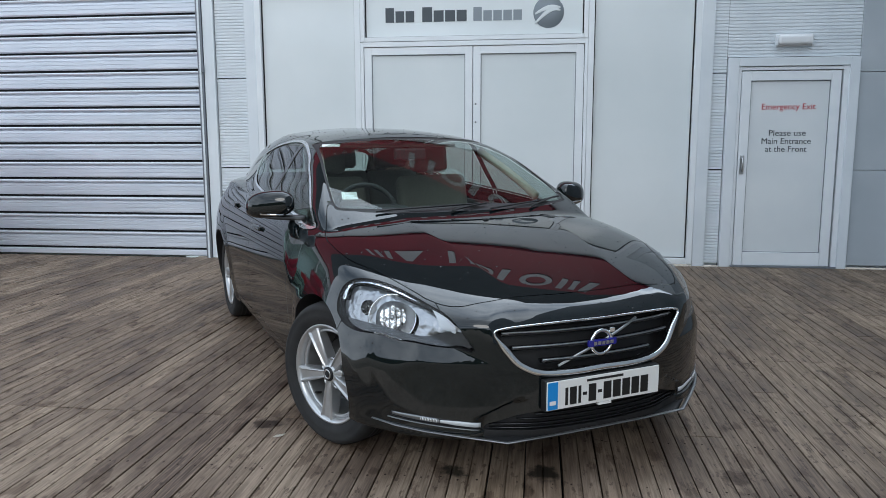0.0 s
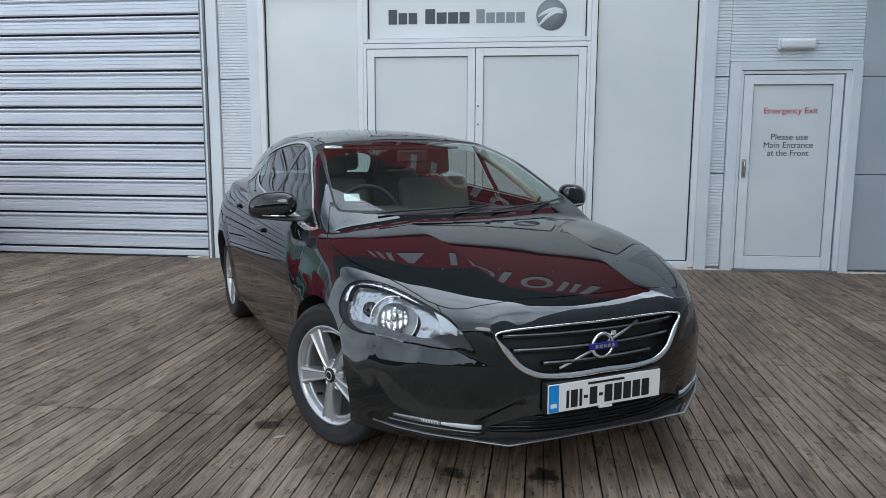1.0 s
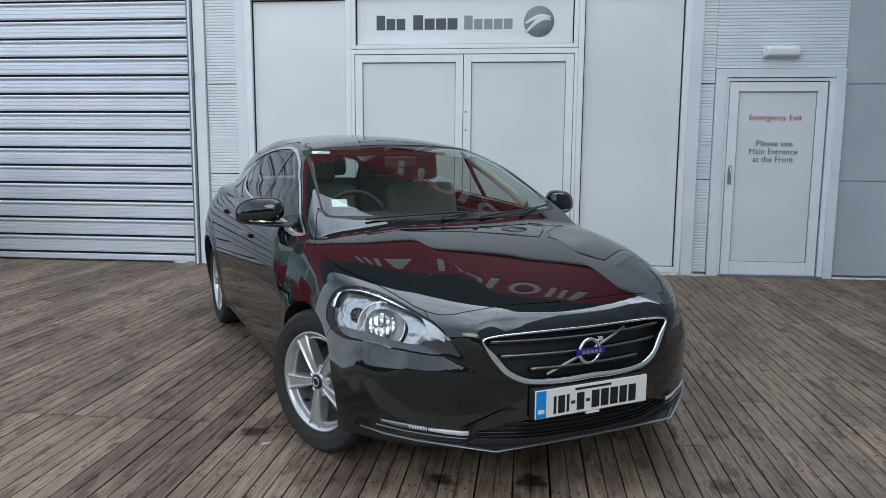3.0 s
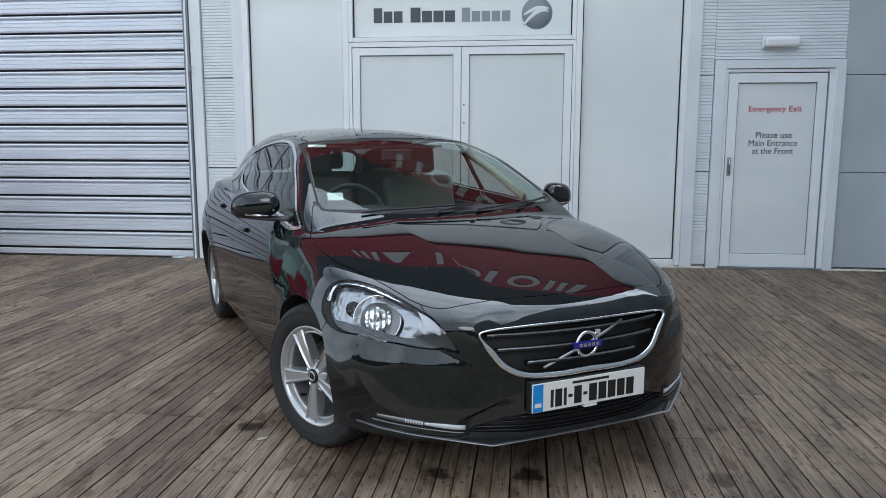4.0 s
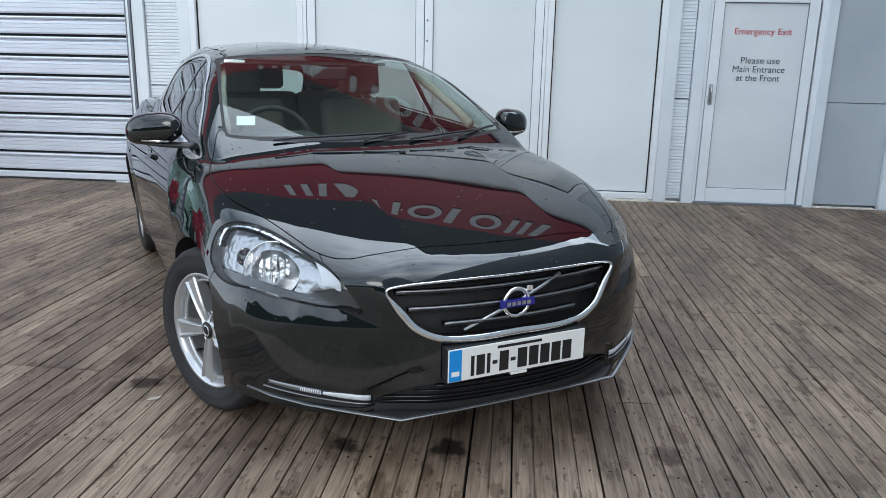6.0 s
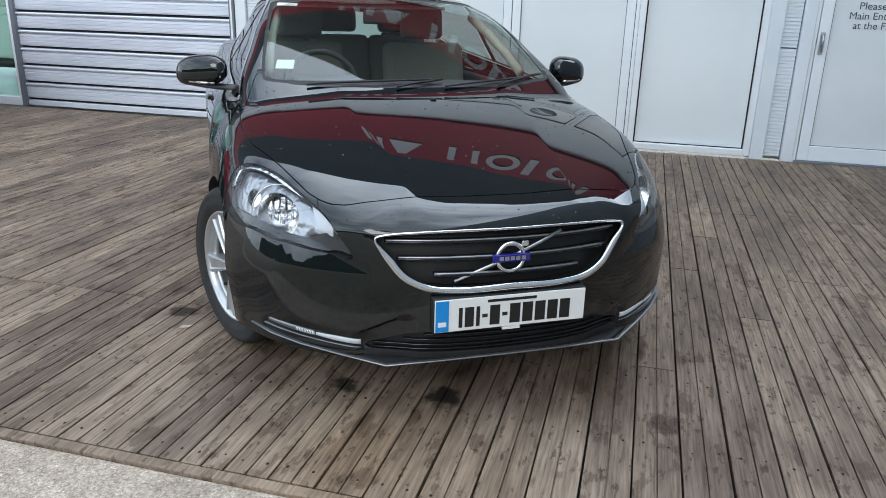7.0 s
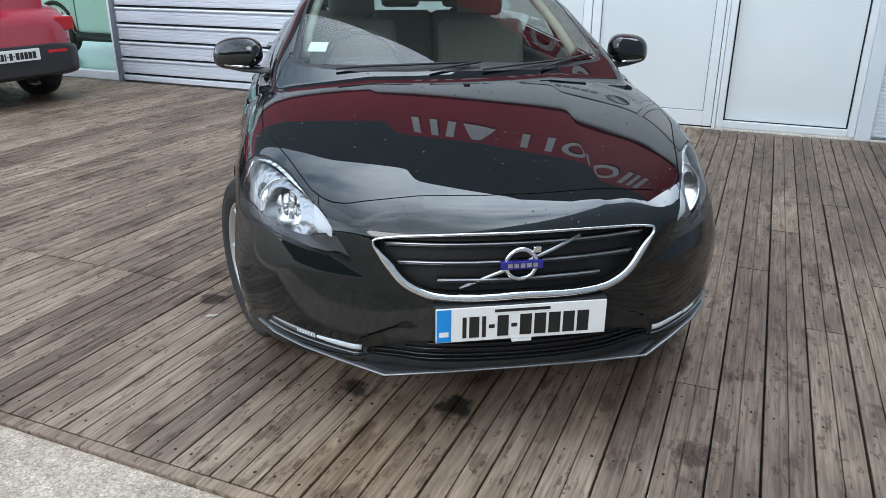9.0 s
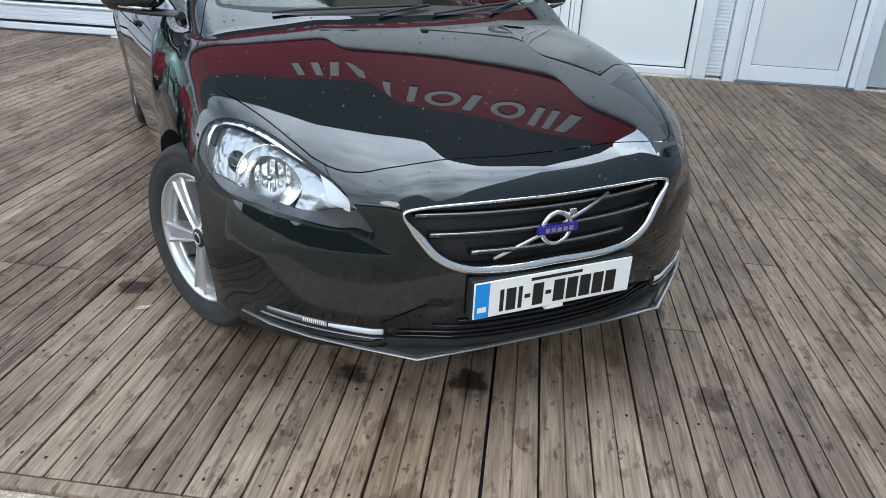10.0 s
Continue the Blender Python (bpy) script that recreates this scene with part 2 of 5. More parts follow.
def house(f, a, z):
    """The greenhouse: windscreen, roof, side windows and tailgate glass."""
    ws = curve(z, (0.9, 0.945), (1.0, 1.152), (1.1, 1.366), (1.2, 1.59), (1.3, 1.83), (1.38, 2.05), (1.45, 2.3))
    wind = (ws + 0.24 * a ** 2 + 0.12 * a ** 4 - f) * 0.42
    lean = curve(z, (0.85, 0.0), (0.95, 0.02), (1.1, 0.108), (1.25, 0.2), (1.35, 0.268), (1.48, 0.355))
    belt = curve(f, (0.9, 0.73), (1.3, 0.785), (2.0, 0.815), (2.8, 0.8), (3.6, 0.735), (4.2, 0.64))
    side = (a - (belt - lean)) * 0.9
    roof = curve(f, (1.8, 1.325), (2.0, 1.358), (2.3, 1.388), (2.6, 1.4), (3.0, 1.405), (3.5, 1.368), (4.05, 1.275), (4.2, 1.225))
    top = z - (roof - 0.07 * (a / 0.6) ** 2)
    back = (f - (4.33 - 0.8 * (z - 0.95)) + 0.15 * a * a) * 0.78
    return smax(smax(smax(side, top, 0.07), wind, 0.04), back, 0.06)


def skin(p):
    f, a, z = p[..., 0], np.sqrt(p[..., 1] ** 2 + 1e-8), p[..., 2]
    return smin(lower(f, a, z), house(f, a, z), 0.014)


def gradient(p, h=1e-3):
    g = np.stack([skin(p + h * np.eye(3)[i]) - skin(p - h * np.eye(3)[i]) for i in range(3)], -1) / (2 * h)
    return g


def settle(p, turns=4):
    for _ in range(turns):
        g = gradient(p)
        p = p - g * (skin(p) / np.maximum((g * g).sum(-1), 1e-4))[:, None]
    return p


def net(lo, hi, cell):
    """Quads on the zero level of skin() inside a box."""
    n = [int(round((b - a) / cell)) + 1 for a, b in zip(lo, hi)]
    axes = [np.linspace(a, b, m) for a, b, m in zip(lo, hi, n)]
    grid = np.stack(np.meshgrid(*axes, indexing="ij"), -1)
    v = np.concatenate([skin(g) for g in np.array_split(grid, 16)])
    s = v < 0
    cube = sum(s[i:n[0] - 1 + i, j:n[1] - 1 + j, k:n[2] - 1 + k].astype(np.int8) for i in (0, 1) for j in (0, 1) for k in (0, 1))
    live = (cube > 0) & (cube < 8)
    ident = -np.ones(live.shape, int)
    cells = np.argwhere(live)
    ident[live] = np.arange(len(cells))
    size = np.array([(b - a) / (m - 1) for a, b, m in zip(lo, hi, n)])
    p = np.array(lo) + (cells + 0.5) * size
    p = settle(p, 6)
    quads = []
    for ax in range(3):
        u, w = [i for i in range(3) if i != ax]
        a = [slice(None)] * 3
        b = [slice(None)] * 3
        a[ax], b[ax] = slice(0, -1), slice(1, None)
        flip = s[tuple(a)] != s[tuple(b)]
        at = np.argwhere(flip)
        at = at[(at[:, u] > 0) & (at[:, w] > 0) & (at[:, u] < n[u] - 1) & (at[:, w] < n[w] - 1)]
        inside = s[at[:, 0], at[:, 1], at[:, 2]]

        def cell_of(du, dw):
            c = at.copy()
            c[:, u] -= du
            c[:, w] -= dw
            return ident[c[:, 0], c[:, 1], c[:, 2]]
        q = np.stack([cell_of(1, 1), cell_of(0, 1), cell_of(0, 0), cell_of(1, 0)], -1)
        turn = inside if ax != 1 else ~inside
        q[~turn] = q[~turn][:, ::-1]
        quads.append(q)
    q = np.concatenate(quads)
    return p, np.concatenate([q[:, [0, 1, 2]], q[:, [0, 2, 3]]])


def split(mesh, field, apart=True):
    """Cuts a triangle mesh along field = 0: the part inside (below zero) and the rest."""
    p, t = mesh
    d = field(p)
    d = np.where(np.abs(d) < 1e-6, 1e-6, d)
    neg = d[t] < 0
    count = neg.sum(1)
    inner, outer = [t[count == 3]], [t[count == 0]]
    extra, ids = [], {}
    pts = list(p)

    def mid(i, j):
        key = (i, j) if i < j else (j, i)
        if key not in ids:
            r = d[i] / (d[i] - d[j])
            ids[key] = len(pts)
            pts.append(p[i] + (p[j] - p[i]) * r)
        return ids[key]
    ti, to = [], []
    for tri, ng in zip(t[(count == 1) | (count == 2)], neg[(count == 1) | (count == 2)]):
        one = ng if ng.sum() == 1 else ~ng
        k = int(np.argmax(one))
        a, b, c = (int(tri[(k + i) % 3]) for i in range(3))
        ab, ac = mid(a, b), mid(a, c)
        lone, rest = (ti, to) if ng.sum() == 1 else (to, ti)
        lone.append((a, ab, ac))
        rest.append((ab, b, c))
        rest.append((ab, c, ac))
    pts = np.array(pts)
    if not apart:
        pts[len(p):] = settle(pts[len(p):], 3)
        return pts, np.concatenate(inner + outer + [np.array(ti), np.array(to)])

    def pack(parts, more):
        tt = np.concatenate(parts + ([np.array(more)] if more else []))
        used, inv = np.unique(tt, return_inverse=True)
        return pts[used], inv.reshape(tt.shape)
    return pack(inner, ti), pack(outer, to)


def skin_part(name, mesh, material, parent, label="", lift=0.0):
    """One piece of the skin as a mesh with the skin's own normals."""
    p, t = mesh
    g = gradient(p)
    n = g / np.linalg.norm(g, axis=1)[:, None]
    me = bpy.data.meshes.new(name)
    me.from_pydata((p + n * lift).tolist(), [], t.tolist())
    me.polygons.foreach_set("use_smooth", np.ones(len(t), bool))
    me.update()
    me.normals_split_custom_set_from_vertices(n.tolist())
    me.materials.append(material)
    ob = new(name, me)
    ob.parent = parent
    if label:
        ob["label"] = label
    return ob


CAR = Matrix.Translation((2.109, -5.147, 0)) @ Matrix.Rotation(radians(121.95), 4, 'Z')
car = new("car")
car.matrix_world = CAR
tagged(car, "wet black five-door hatchback parked on the timber deck", "car")
BODY = net((-0.12, -1.02, 0.1), (4.44, 1.02, 1.5), 0.018)
# score the skin along its sharp lines
for lip_ in (-0.004, 0.004):
    for line in (lambda p: np.where((p[:, 0] < 0.8) & (np.abs(p[:, 1]) > 0.43), p[:, 2] - 0.5 + lip_, 1.0),
                 lambda p: np.where((p[:, 0] < 0.8) & (np.abs(p[:, 1]) > 0.43) & (np.abs(p[:, 1]) < 0.66), p[:, 2] - 0.5 - (np.abs(p[:, 1]) - 0.445) * 0.5 + lip_, 1.0),
                 lambda p: np.where((p[:, 0] < 0.3) & (np.abs(p[:, 1]) < 0.5) & (p[:, 2] < 0.37), p[:, 2] - 0.296 - np.minimum((0.48 - np.abs(p[:, 1])) * 0.5, 0.056) + lip_ * 2.5, 1.0),
                 lambda p: np.where((p[:, 0] < 1.3) & (p[:, 2] > 0.6), np.abs(p[:, 1]) - ridge(p[:, 0]) + lip_ * 1.5, 1.0)):
        BODY = split(BODY, line, False)


# ---- the car's panels, cut out of the skin ----
def outline(knots, fine=8):
    """The signed distance to a closed smooth outline through knots, negative inside."""
    k = np.array(knots, float)
    n = len(k)
    ring = []
    for i in range(n):
        a, b, c, d = k[i - 1], k[i], k[(i + 1) % n], k[(i + 2) % n]
        for t in np.arange(fine) / fine:
            ring.append(0.5 * (2 * b + (c - a) * t + (2 * a - 5 * b + 4 * c - d) * t * t + (3 * b - 3 * c + d - a) * t ** 3))
    return polygon(ring)


def polygon(ring):
    a = np.array(ring, float)
    b = np.roll(a, -1, 0)

    def field(u, v):
        out = np.empty(len(u))
        for s in range(0, len(u), 20000):
            p = np.stack([u[s:s + 20000], v[s:s + 20000]], -1)[:, None]
            e = b - a
            t = np.clip(((p - a) * e).sum(-1) / np.maximum((e * e).sum(-1), 1e-12), 0, 1)
            d = np.linalg.norm(p - a - t[..., None] * e, axis=-1).min(1)
            cross = ((a[:, 1] > p[..., 1]) != (b[:, 1] > p[..., 1])) & (p[..., 0] < (b[:, 0] - a[:, 0]) * (p[..., 1] - a[:, 1]) / np.where(b[:, 1] == a[:, 1], 1e-9, b[:, 1] - a[:, 1]) + a[:, 0])
            out[s:s + 20000] = np.where(cross.sum(1) % 2 == 1, -d, d)
        return out
    return field


def within(mask, field):
    """field where mask holds, far outside elsewhere."""
    def f(p):
        out = np.full(len(p), 1.0)
        m = mask(p)
        if m.any():
            out[m] = field(p[m])
        return out
    return f


def seam(mesh, field, w=0.0022):
    """Cuts along field = 0 with a gap: the piece inside, the strip of the gap, and the rest."""
    inside, rest = split(mesh, lambda p: field(p) + w)
    strip, rest = split(rest, lambda p: field(p) - w)
    return inside, strip, rest


def islands(mesh):
    """The connected pieces of a mesh."""
    p, t = mesh
    tag = np.arange(len(p))
    while True:
        low = tag[t].min(1)
        new_tag = tag.copy()
        np.minimum.at(new_tag, t.ravel(), np.repeat(low, 3))
        new_tag = new_tag[new_tag]
        if (new_tag == tag).all():
            break
        tag = new_tag
    for k in np.unique(tag[t[:, 0]]):
        tt = t[tag[t[:, 0]] == k]
        used, inv = np.unique(tt, return_inverse=True)
        yield p[used], inv.reshape(tt.shape)


def sides(mesh):
    return split(mesh, lambda p: p[:, 1])


def skirt(name, mesh, depth, material, parent, label="", way=None):
    """A wall that runs inwards from the rim of a piece of skin."""
    p, t = mesh
    g = gradient(p)
    n = g / np.linalg.norm(g, axis=1)[:, None]
    if way is not None:
        n = np.tile(np.array(way, float), (len(p), 1))
    e = np.concatenate([t[:, [0, 1]], t[:, [1, 2]], t[:, [2, 0]]])
    key = np.sort(e, 1)
    _, first, count = np.unique(key, axis=0, return_index=True, return_counts=True)
    rim = e[first[count == 1]]
    used, inv = np.unique(rim, return_inverse=True)
    inv = inv.reshape(rim.shape)
    m = len(used)
    q = np.concatenate([p[used], p[used] - n[used] * depth])
    me = bpy.data.meshes.new(name)
    me.from_pydata(q.tolist(), [], [(a, b, b + m, a + m) for a, b in inv.tolist()])
    me.update()
    me.materials.append(material)
    ob = new(name, me)
    ob.parent = parent
    if label:
        ob["label"] = label
    return ob


def stick(p, r, sides_n=8):
    """A bmesh tube along points, in the car's own coordinates."""
    bm = bmesh.new()
    rings = []
    p = [Vector(v) for v in p]
    for i, v in enumerate(p):
        d = (p[min(i + 1, len(p) - 1)] - p[max(i - 1, 0)]).normalized()
        u = d.orthogonal().normalized() if abs(d.z) > 0.9 else d.cross(Vector((0, 0, 1))).normalized()
        w = d.cross(u)
        rr = r[i] if isinstance(r, list) else r
        rx, ry = rr if isinstance(rr, tuple) else (rr, rr)
        rings.append([bm.verts.new(v + u * rx * math.cos(2 * math.pi * j / sides_n) + w * ry * math.sin(2 * math.pi * j / sides_n)) for j in range(sides_n)])
    for a, b in zip(rings, rings[1:]):
        for j in range(sides_n):
            bm.faces.new((a[j], a[(j + 1) % sides_n], b[(j + 1) % sides_n], b[j]))
    bm.faces.new(rings[0][::-1])
    bm.faces.new(rings[-1])
    for f in bm.faces:
        f.smooth = True
    bmesh.ops.recalc_face_normals(bm, faces=bm.faces)
    return bm


def block(lo, hi, bevel=0.0, segments=2, m=None, taper=None):
    """A bmesh box from corner to corner with rounded edges."""
    bm = bmesh.new()
    bmesh.ops.create_cube(bm, size=1)
    for v in bm.verts:
        v.co = [(a + b) / 2 + c * (b - a) for a, b, c in zip(lo, hi, v.co)]
    if taper:
        for v in bm.verts:
            taper(v.co)
    if bevel:
        for f in bmesh.ops.bevel(bm, geom=list(bm.edges), offset=bevel, segments=segments, affect='EDGES', profile=0.6)["faces"]:
            f.smooth = True
    if m:
        bmesh.ops.transform(bm, matrix=m, verts=bm.verts)
    return bm


def lathe(profile, n=48, m=None):
    """A bmesh turned from (radius, height) about z."""
    bm = bmesh.new()
    rings = [[bm.verts.new((r * math.cos(2 * math.pi * j / n), r * math.sin(2 * math.pi * j / n), h)) for j in range(n)] for r, h in profile]
    for a, b in zip(rings, rings[1:]):
        for j in range(n):
            bm.faces.new((a[j], a[(j + 1) % n], b[(j + 1) % n], b[j])).smooth = True
    if profile[0][0] < 1e-4 or profile[-1][0] < 1e-4:
        bmesh.ops.remove_doubles(bm, verts=bm.verts, dist=1e-5)
    bmesh.ops.recalc_face_normals(bm, faces=bm.faces)
    if m:
        bmesh.ops.transform(bm, matrix=m, verts=bm.verts)
    return bm


def face(y, z):
    """Points (f, y, z) on the front of the skin at widths y and heights z."""
    y, z = np.broadcast_arrays(np.array(y, float), np.array(z, float))
    lo, hi = np.full(y.shape, -0.12), np.full(y.shape, 0.7)
    for _ in range(22):
        m = (lo + hi) / 2
        out = skin(np.stack([m, y, z], -1)) > 0
        lo, hi = np.where(out, m, lo), np.where(out, hi, m)
    return np.stack([hi, y, z], -1)


rest = BODY
# wheel arches
for hf, r in ((HUB_F + 0.022, 0.343), (HUB_R, 0.345)):
    hole, rest = split(rest, within(lambda p: (np.abs(p[:, 1]) > 0.45) & (p[:, 2] < 0.9), lambda p: np.hypot(p[:, 0] - hf, p[:, 2] - HUB_Z) - r))
    for half, sgn in zip(sides(hole), (-1, 1)):
        if len(half[1]):
            skirt("arch_liner", half, 0.2, SEAL, car, way=(0, sgn, 0))

# grille: chrome surround, slats, badge
mirror = lambda k: k + [(-y, z) for y, z in k[::-1] if abs(y) > 1e-6]
GRILLE_KNOTS = mirror([(0, 0.645), (0.15, 0.643), (0.29, 0.638), (0.415, 0.628), (0.436, 0.614), (0.424, 0.586), (0.399, 0.545), (0.355, 0.492), (0.285, 0.457), (0.198, 0.446), (0.1, 0.444), (0, 0.444)])
GRILLE = outline(GRILLE_KNOTS)
front = lambda p: p[:, 0] < 0.3
field = within(front, lambda p: GRILLE(p[:, 1], p[:, 2]))
hole, rest = split(rest, field)
opening = split(hole, lambda p: field(p) + 0.006)[0]
grille = new("grille")
grille.parent = car


def ring_of(knots, fine=6):
    """Points of a closed smooth line through knots."""
    k = np.array(knots, float)
    out = []
    for i in range(len(k)):
        a, b, c, d = k[i - 1], k[i], k[(i + 1) % len(k)], k[(i + 2) % len(k)]
        for t in np.arange(fine) / fine:
            out.append(0.5 * (2 * b + (c - a) * t + (2 * a - 5 * b + 4 * c - d) * t * t + (3 * b - 3 * c + d - a) * t ** 3))
    return np.array(out)


def moulding(line, half_width, proud):
    """A rounded moulding along a closed line (y, z) on the front of the skin."""
    q = face(line[:, 0], line[:, 1])
    g = gradient(q)
    g /= np.linalg.norm(g, axis=1)[:, None]
    along = np.roll(q, -1, 0) - np.roll(q, 1, 0)
    along /= np.linalg.norm(along, axis=1)[:, None]
    across = np.cross(g, along)
    bm = bmesh.new()
    rows = []
    for p, n, c, w in zip(q, g, across, half_width):
        rows.append([bm.verts.new(p + c * w * math.cos(t) + n * (proud * max(0.0, math.sin(t)) - 0.012 * (math.sin(t) < -0.1))) for t in np.linspace(0, 2 * math.pi, 13)[:-1]])
    for a, b in zip(rows, rows[1:] + rows[:1]):
        for k in range(12):
            bm.faces.new((a[k], a[(k + 1) % 12], b[(k + 1) % 12], b[k])).smooth = True
    bmesh.ops.recalc_face_normals(bm, faces=bm.faces)
    return bm


line = ring_of(GRILLE_KNOTS)
thick = 0.005 + 0.0085 * step(line[:, 1], 0.615, 0.55)
middle = np.array([0.0, 0.545])
inward = (middle - line) / np.linalg.norm(middle - line, axis=1)[:, None]
part("chrome_surround", moulding(line + inward * thick[:, None] * 0.9, thick, 0.012), CHROME, grille, "bright chrome frame")
skirt("recess", hole, 0.07, SEAL, grille, way=(-1, 0, 0))
skin_part("backing", (opening[0] + np.array([0.06, 0, 0]), opening[1]), SEAL, grille)
for z, w in ((0.607, 0.398), (0.553, 0.362), (0.5, 0.25)):
    ys = np.linspace(-w, w, 25)
    nose = face(ys, z)
    part("slat", stick([(x + 0.03, y, z - 0.003) for (x, y, _) in nose], (0.022, 0.008)), GLOSS_BLACK, grille)
    part("slat_edge", stick([(x + 0.014, y, z + 0.004) for (x, y, _) in nose], (0.006, 0.0038)), SLAT_EDGE, grille, "thin silver slat edge")
part("diagonal_bar", stick([(-0.004, 0.185, 0.476), (-0.012, 0.1, 0.512), (-0.02, 0, 0.552), (-0.012, -0.1, 0.592), (0.004, -0.18, 0.624)], (0.005, 0.006)), SATIN, grille, "silver diagonal bar")
facing = Matrix.Rotation(radians(-90), 4, 'Y')
badge = part("badge", lathe([(0.039, 0), (0.039, 0.008), (0.043, 0.012), (0.049, 0.012), (0.053, 0.008), (0.053, 0), (0.039, 0)], 40, Matrix.Translation((-0.018, 0.004, 0.552)) @ facing), CHROME, grille, "round chrome badge ring")
part("arrow", block((-0.032, -0.053, 0.588), (-0.022, -0.03, 0.606), 0.002), CHROME, badge)
part("bar", block((-0.036, -0.06, 0.54), (-0.022, 0.068, 0.565), 0.002), BADGE_BLUE, badge, "dark blue badge bar")
for i in range(5):
    part("mark", block((-0.0375, -0.043 + i * 0.019, 0.546), (-0.0365, -0.029 + i * 0.019, 0.559)), SATIN, badge)

# lower intake under the number plate
INTAKE = outline(mirror([(0, 0.315), (0.22, 0.312), (0.33, 0.3), (0.4, 0.278), (0.455, 0.262), (0.463, 0.252), (0.456, 0.242), (0.38, 0.238), (0.2, 0.236), (0, 0.236)]))
field = within(front, lambda p: INTAKE(p[:, 1], p[:, 2]))
hole, rest = split(rest, field)
intake = skin_part("lower_intake", (hole[0] + np.array([0.02, 0, 0]), hole[1]), SEAL, car, "matt black lower intake")
skirt("intake_edge", hole, 0.021, SEAL, intake, way=(-1, 0, 0))
for z, w in ((0.298, 0.28), (0.281, 0.345), (0.262, 0.44), (0.247, 0.44)):
    ys = np.linspace(-w, w, 21)
    nose = face(ys, z)
    part("intake_bar", stick([(x + 0.006, y, z) for (x, y, _) in nose], (0.009, 0.003)), GLOSS_BLACK, intake)
lower_panel, rest = split(rest, within(front, lambda p: np.maximum(p[:, 2] - 0.239, np.abs(p[:, 1]) - 0.466)))
skin_part("lower_panel", lower_panel, SEAL, car, "matt black panel under the intake")
# splitter lip with its pale edge
lip = [(0.36, 0.8, 0.25), (0.262, 0.742, 0.244), (0.17, 0.655, 0.236), (0.08, 0.545, 0.228), (-0.022, 0.412, 0.219), (-0.034, 0.225, 0.221), (-0.038, 0.0, 0.222)]
lip = lip + [(x, -y, z) for x, y, z in lip[-2::-1]]
part("splitter_lip", stick([(x - 0.004, y * 1.005, z - 0.002) for x, y, z in lip], (0.009, 0.0032)), DARK_SATIN, car, "grey satin edge of the front splitter")
part("splitter_underside", stick([(x + 0.06, y * 0.94, z - 0.016) for x, y, z in lip], (0.05, 0.008)), SEAL, car)

# number plate: dark bars stand for its characters
plate = part("number_plate", block((-0.05, -0.262, 0.322), (-0.044, 0.262, 0.432), 0.002), PLATE_WHITE, car, "white number plate with a blue end band")
part("plate_holder", block((-0.0438, -0.266, 0.316), (-0.01, 0.266, 0.436), 0.004), SEAL, plate)
part("blue_band", block((-0.0515, 0.216, 0.3245), (-0.0485, 0.2595, 0.4295), 0.0), PLATE_BLUE, plate)
part("band_mark", block((-0.0522, 0.224, 0.342), (-0.0512, 0.252, 0.358)), PLATE_WHITE, plate)
y = 0.182
for w in (0.012, 0.03, 0.012, 0.018, 0.034, 0.018, 0.036, 0.036, 0.036, 0.036, 0.036):
    tall = 0.012 if w == 0.018 else 0.068
    mid = 0.368
    part("plate_bar", block((-0.0515, y - w, mid - tall / 2), (-0.0498, y, mid + tall / 2)), INK, plate)
    y -= w + 0.0085
part("plate_bar", block((-0.0515, -0.085, 0.413), (-0.0498, 0.085, 0.422)), INK, plate)
part("frame_mark", block((-0.052, -0.03, 0.312), (-0.03, 0.03, 0.321)), PLATE_WHITE, plate)

# daytime lamp strips
def bar_on_skin(y0, y1, n, mid, tall, proud, sgn):
    """A slim rounded bar laid along the bumper skin from y0 to y1."""
    bm = bmesh.new()
    rows = []
    c = [(0.0, -1.0), (0.7, -0.9), (1.0, -0.35), (1.0, 0.35), (0.7, 0.9), (0.0, 1.0)]
    ys = np.linspace(y0, y1, n)
    q = face(ys[:, None] * sgn, [[mid(y) + v * tall(y) for _, v in c] for y in ys])
    g = gradient(q)
    g /= np.linalg.norm(g, axis=-1)[..., None]
    for a, b in zip(q, g):
        rows.append([bm.verts.new(a[k] + b[k] * (proud * c[k][0] - 0.002)) for k in range(6)])
    for a, b in zip(rows, rows[1:]):
        for k in range(5):
            bm.faces.new((a[k], a[k + 1], b[k + 1], b[k])).smooth = True
    bm.faces.new(rows[0])
    bm.faces.new(rows[-1])
    bmesh.ops.recalc_face_normals(bm, faces=bm.faces)
    return bm


mid_of = lambda y: 0.258 + 0.1 * (y - 0.472)
tall_of = lambda y: 0.0155 - 0.006 * max(0.0, (y - 0.66) / 0.1) ** 2
for sgn in (1, -1):
    strip = part("fog_lamp_strip", bar_on_skin(0.472, 0.757, 30, mid_of, tall_of, 0.004, sgn), LAMP_DARK, car, "slim daytime lamp strip in the bumper")
    part("white_lens", bar_on_skin(0.476, 0.612, 14, lambda y: mid_of(y) + 0.003, lambda y: 0.0095 - 0.0035 * max(0.0, (y - 0.55) / 0.06), 0.007, sgn), DIFFUSER, strip, "white diffuser end")
    part("clear_lens", bar_on_skin(0.616, 0.752, 14, lambda y: mid_of(y) + 0.003, lambda y: tall_of(y) * 0.6, 0.006, sgn), DARK_SATIN, strip, "clear outer lens")
    part("lower_trim", bar_on_skin(0.474, 0.765, 24, lambda y: mid_of(y) - 0.0165, lambda y: 0.0022, 0.008, sgn), DARK_SATIN, strip, "grey satin trim line")
    for i in range(12):
        w = 0.616 + i * 0.0048
        part("rib", bar_on_skin(w, w + 0.0018, 2, lambda y: mid_of(y) + 0.003, lambda y: 0.0065, 0.0085, sgn), WHITE, strip)

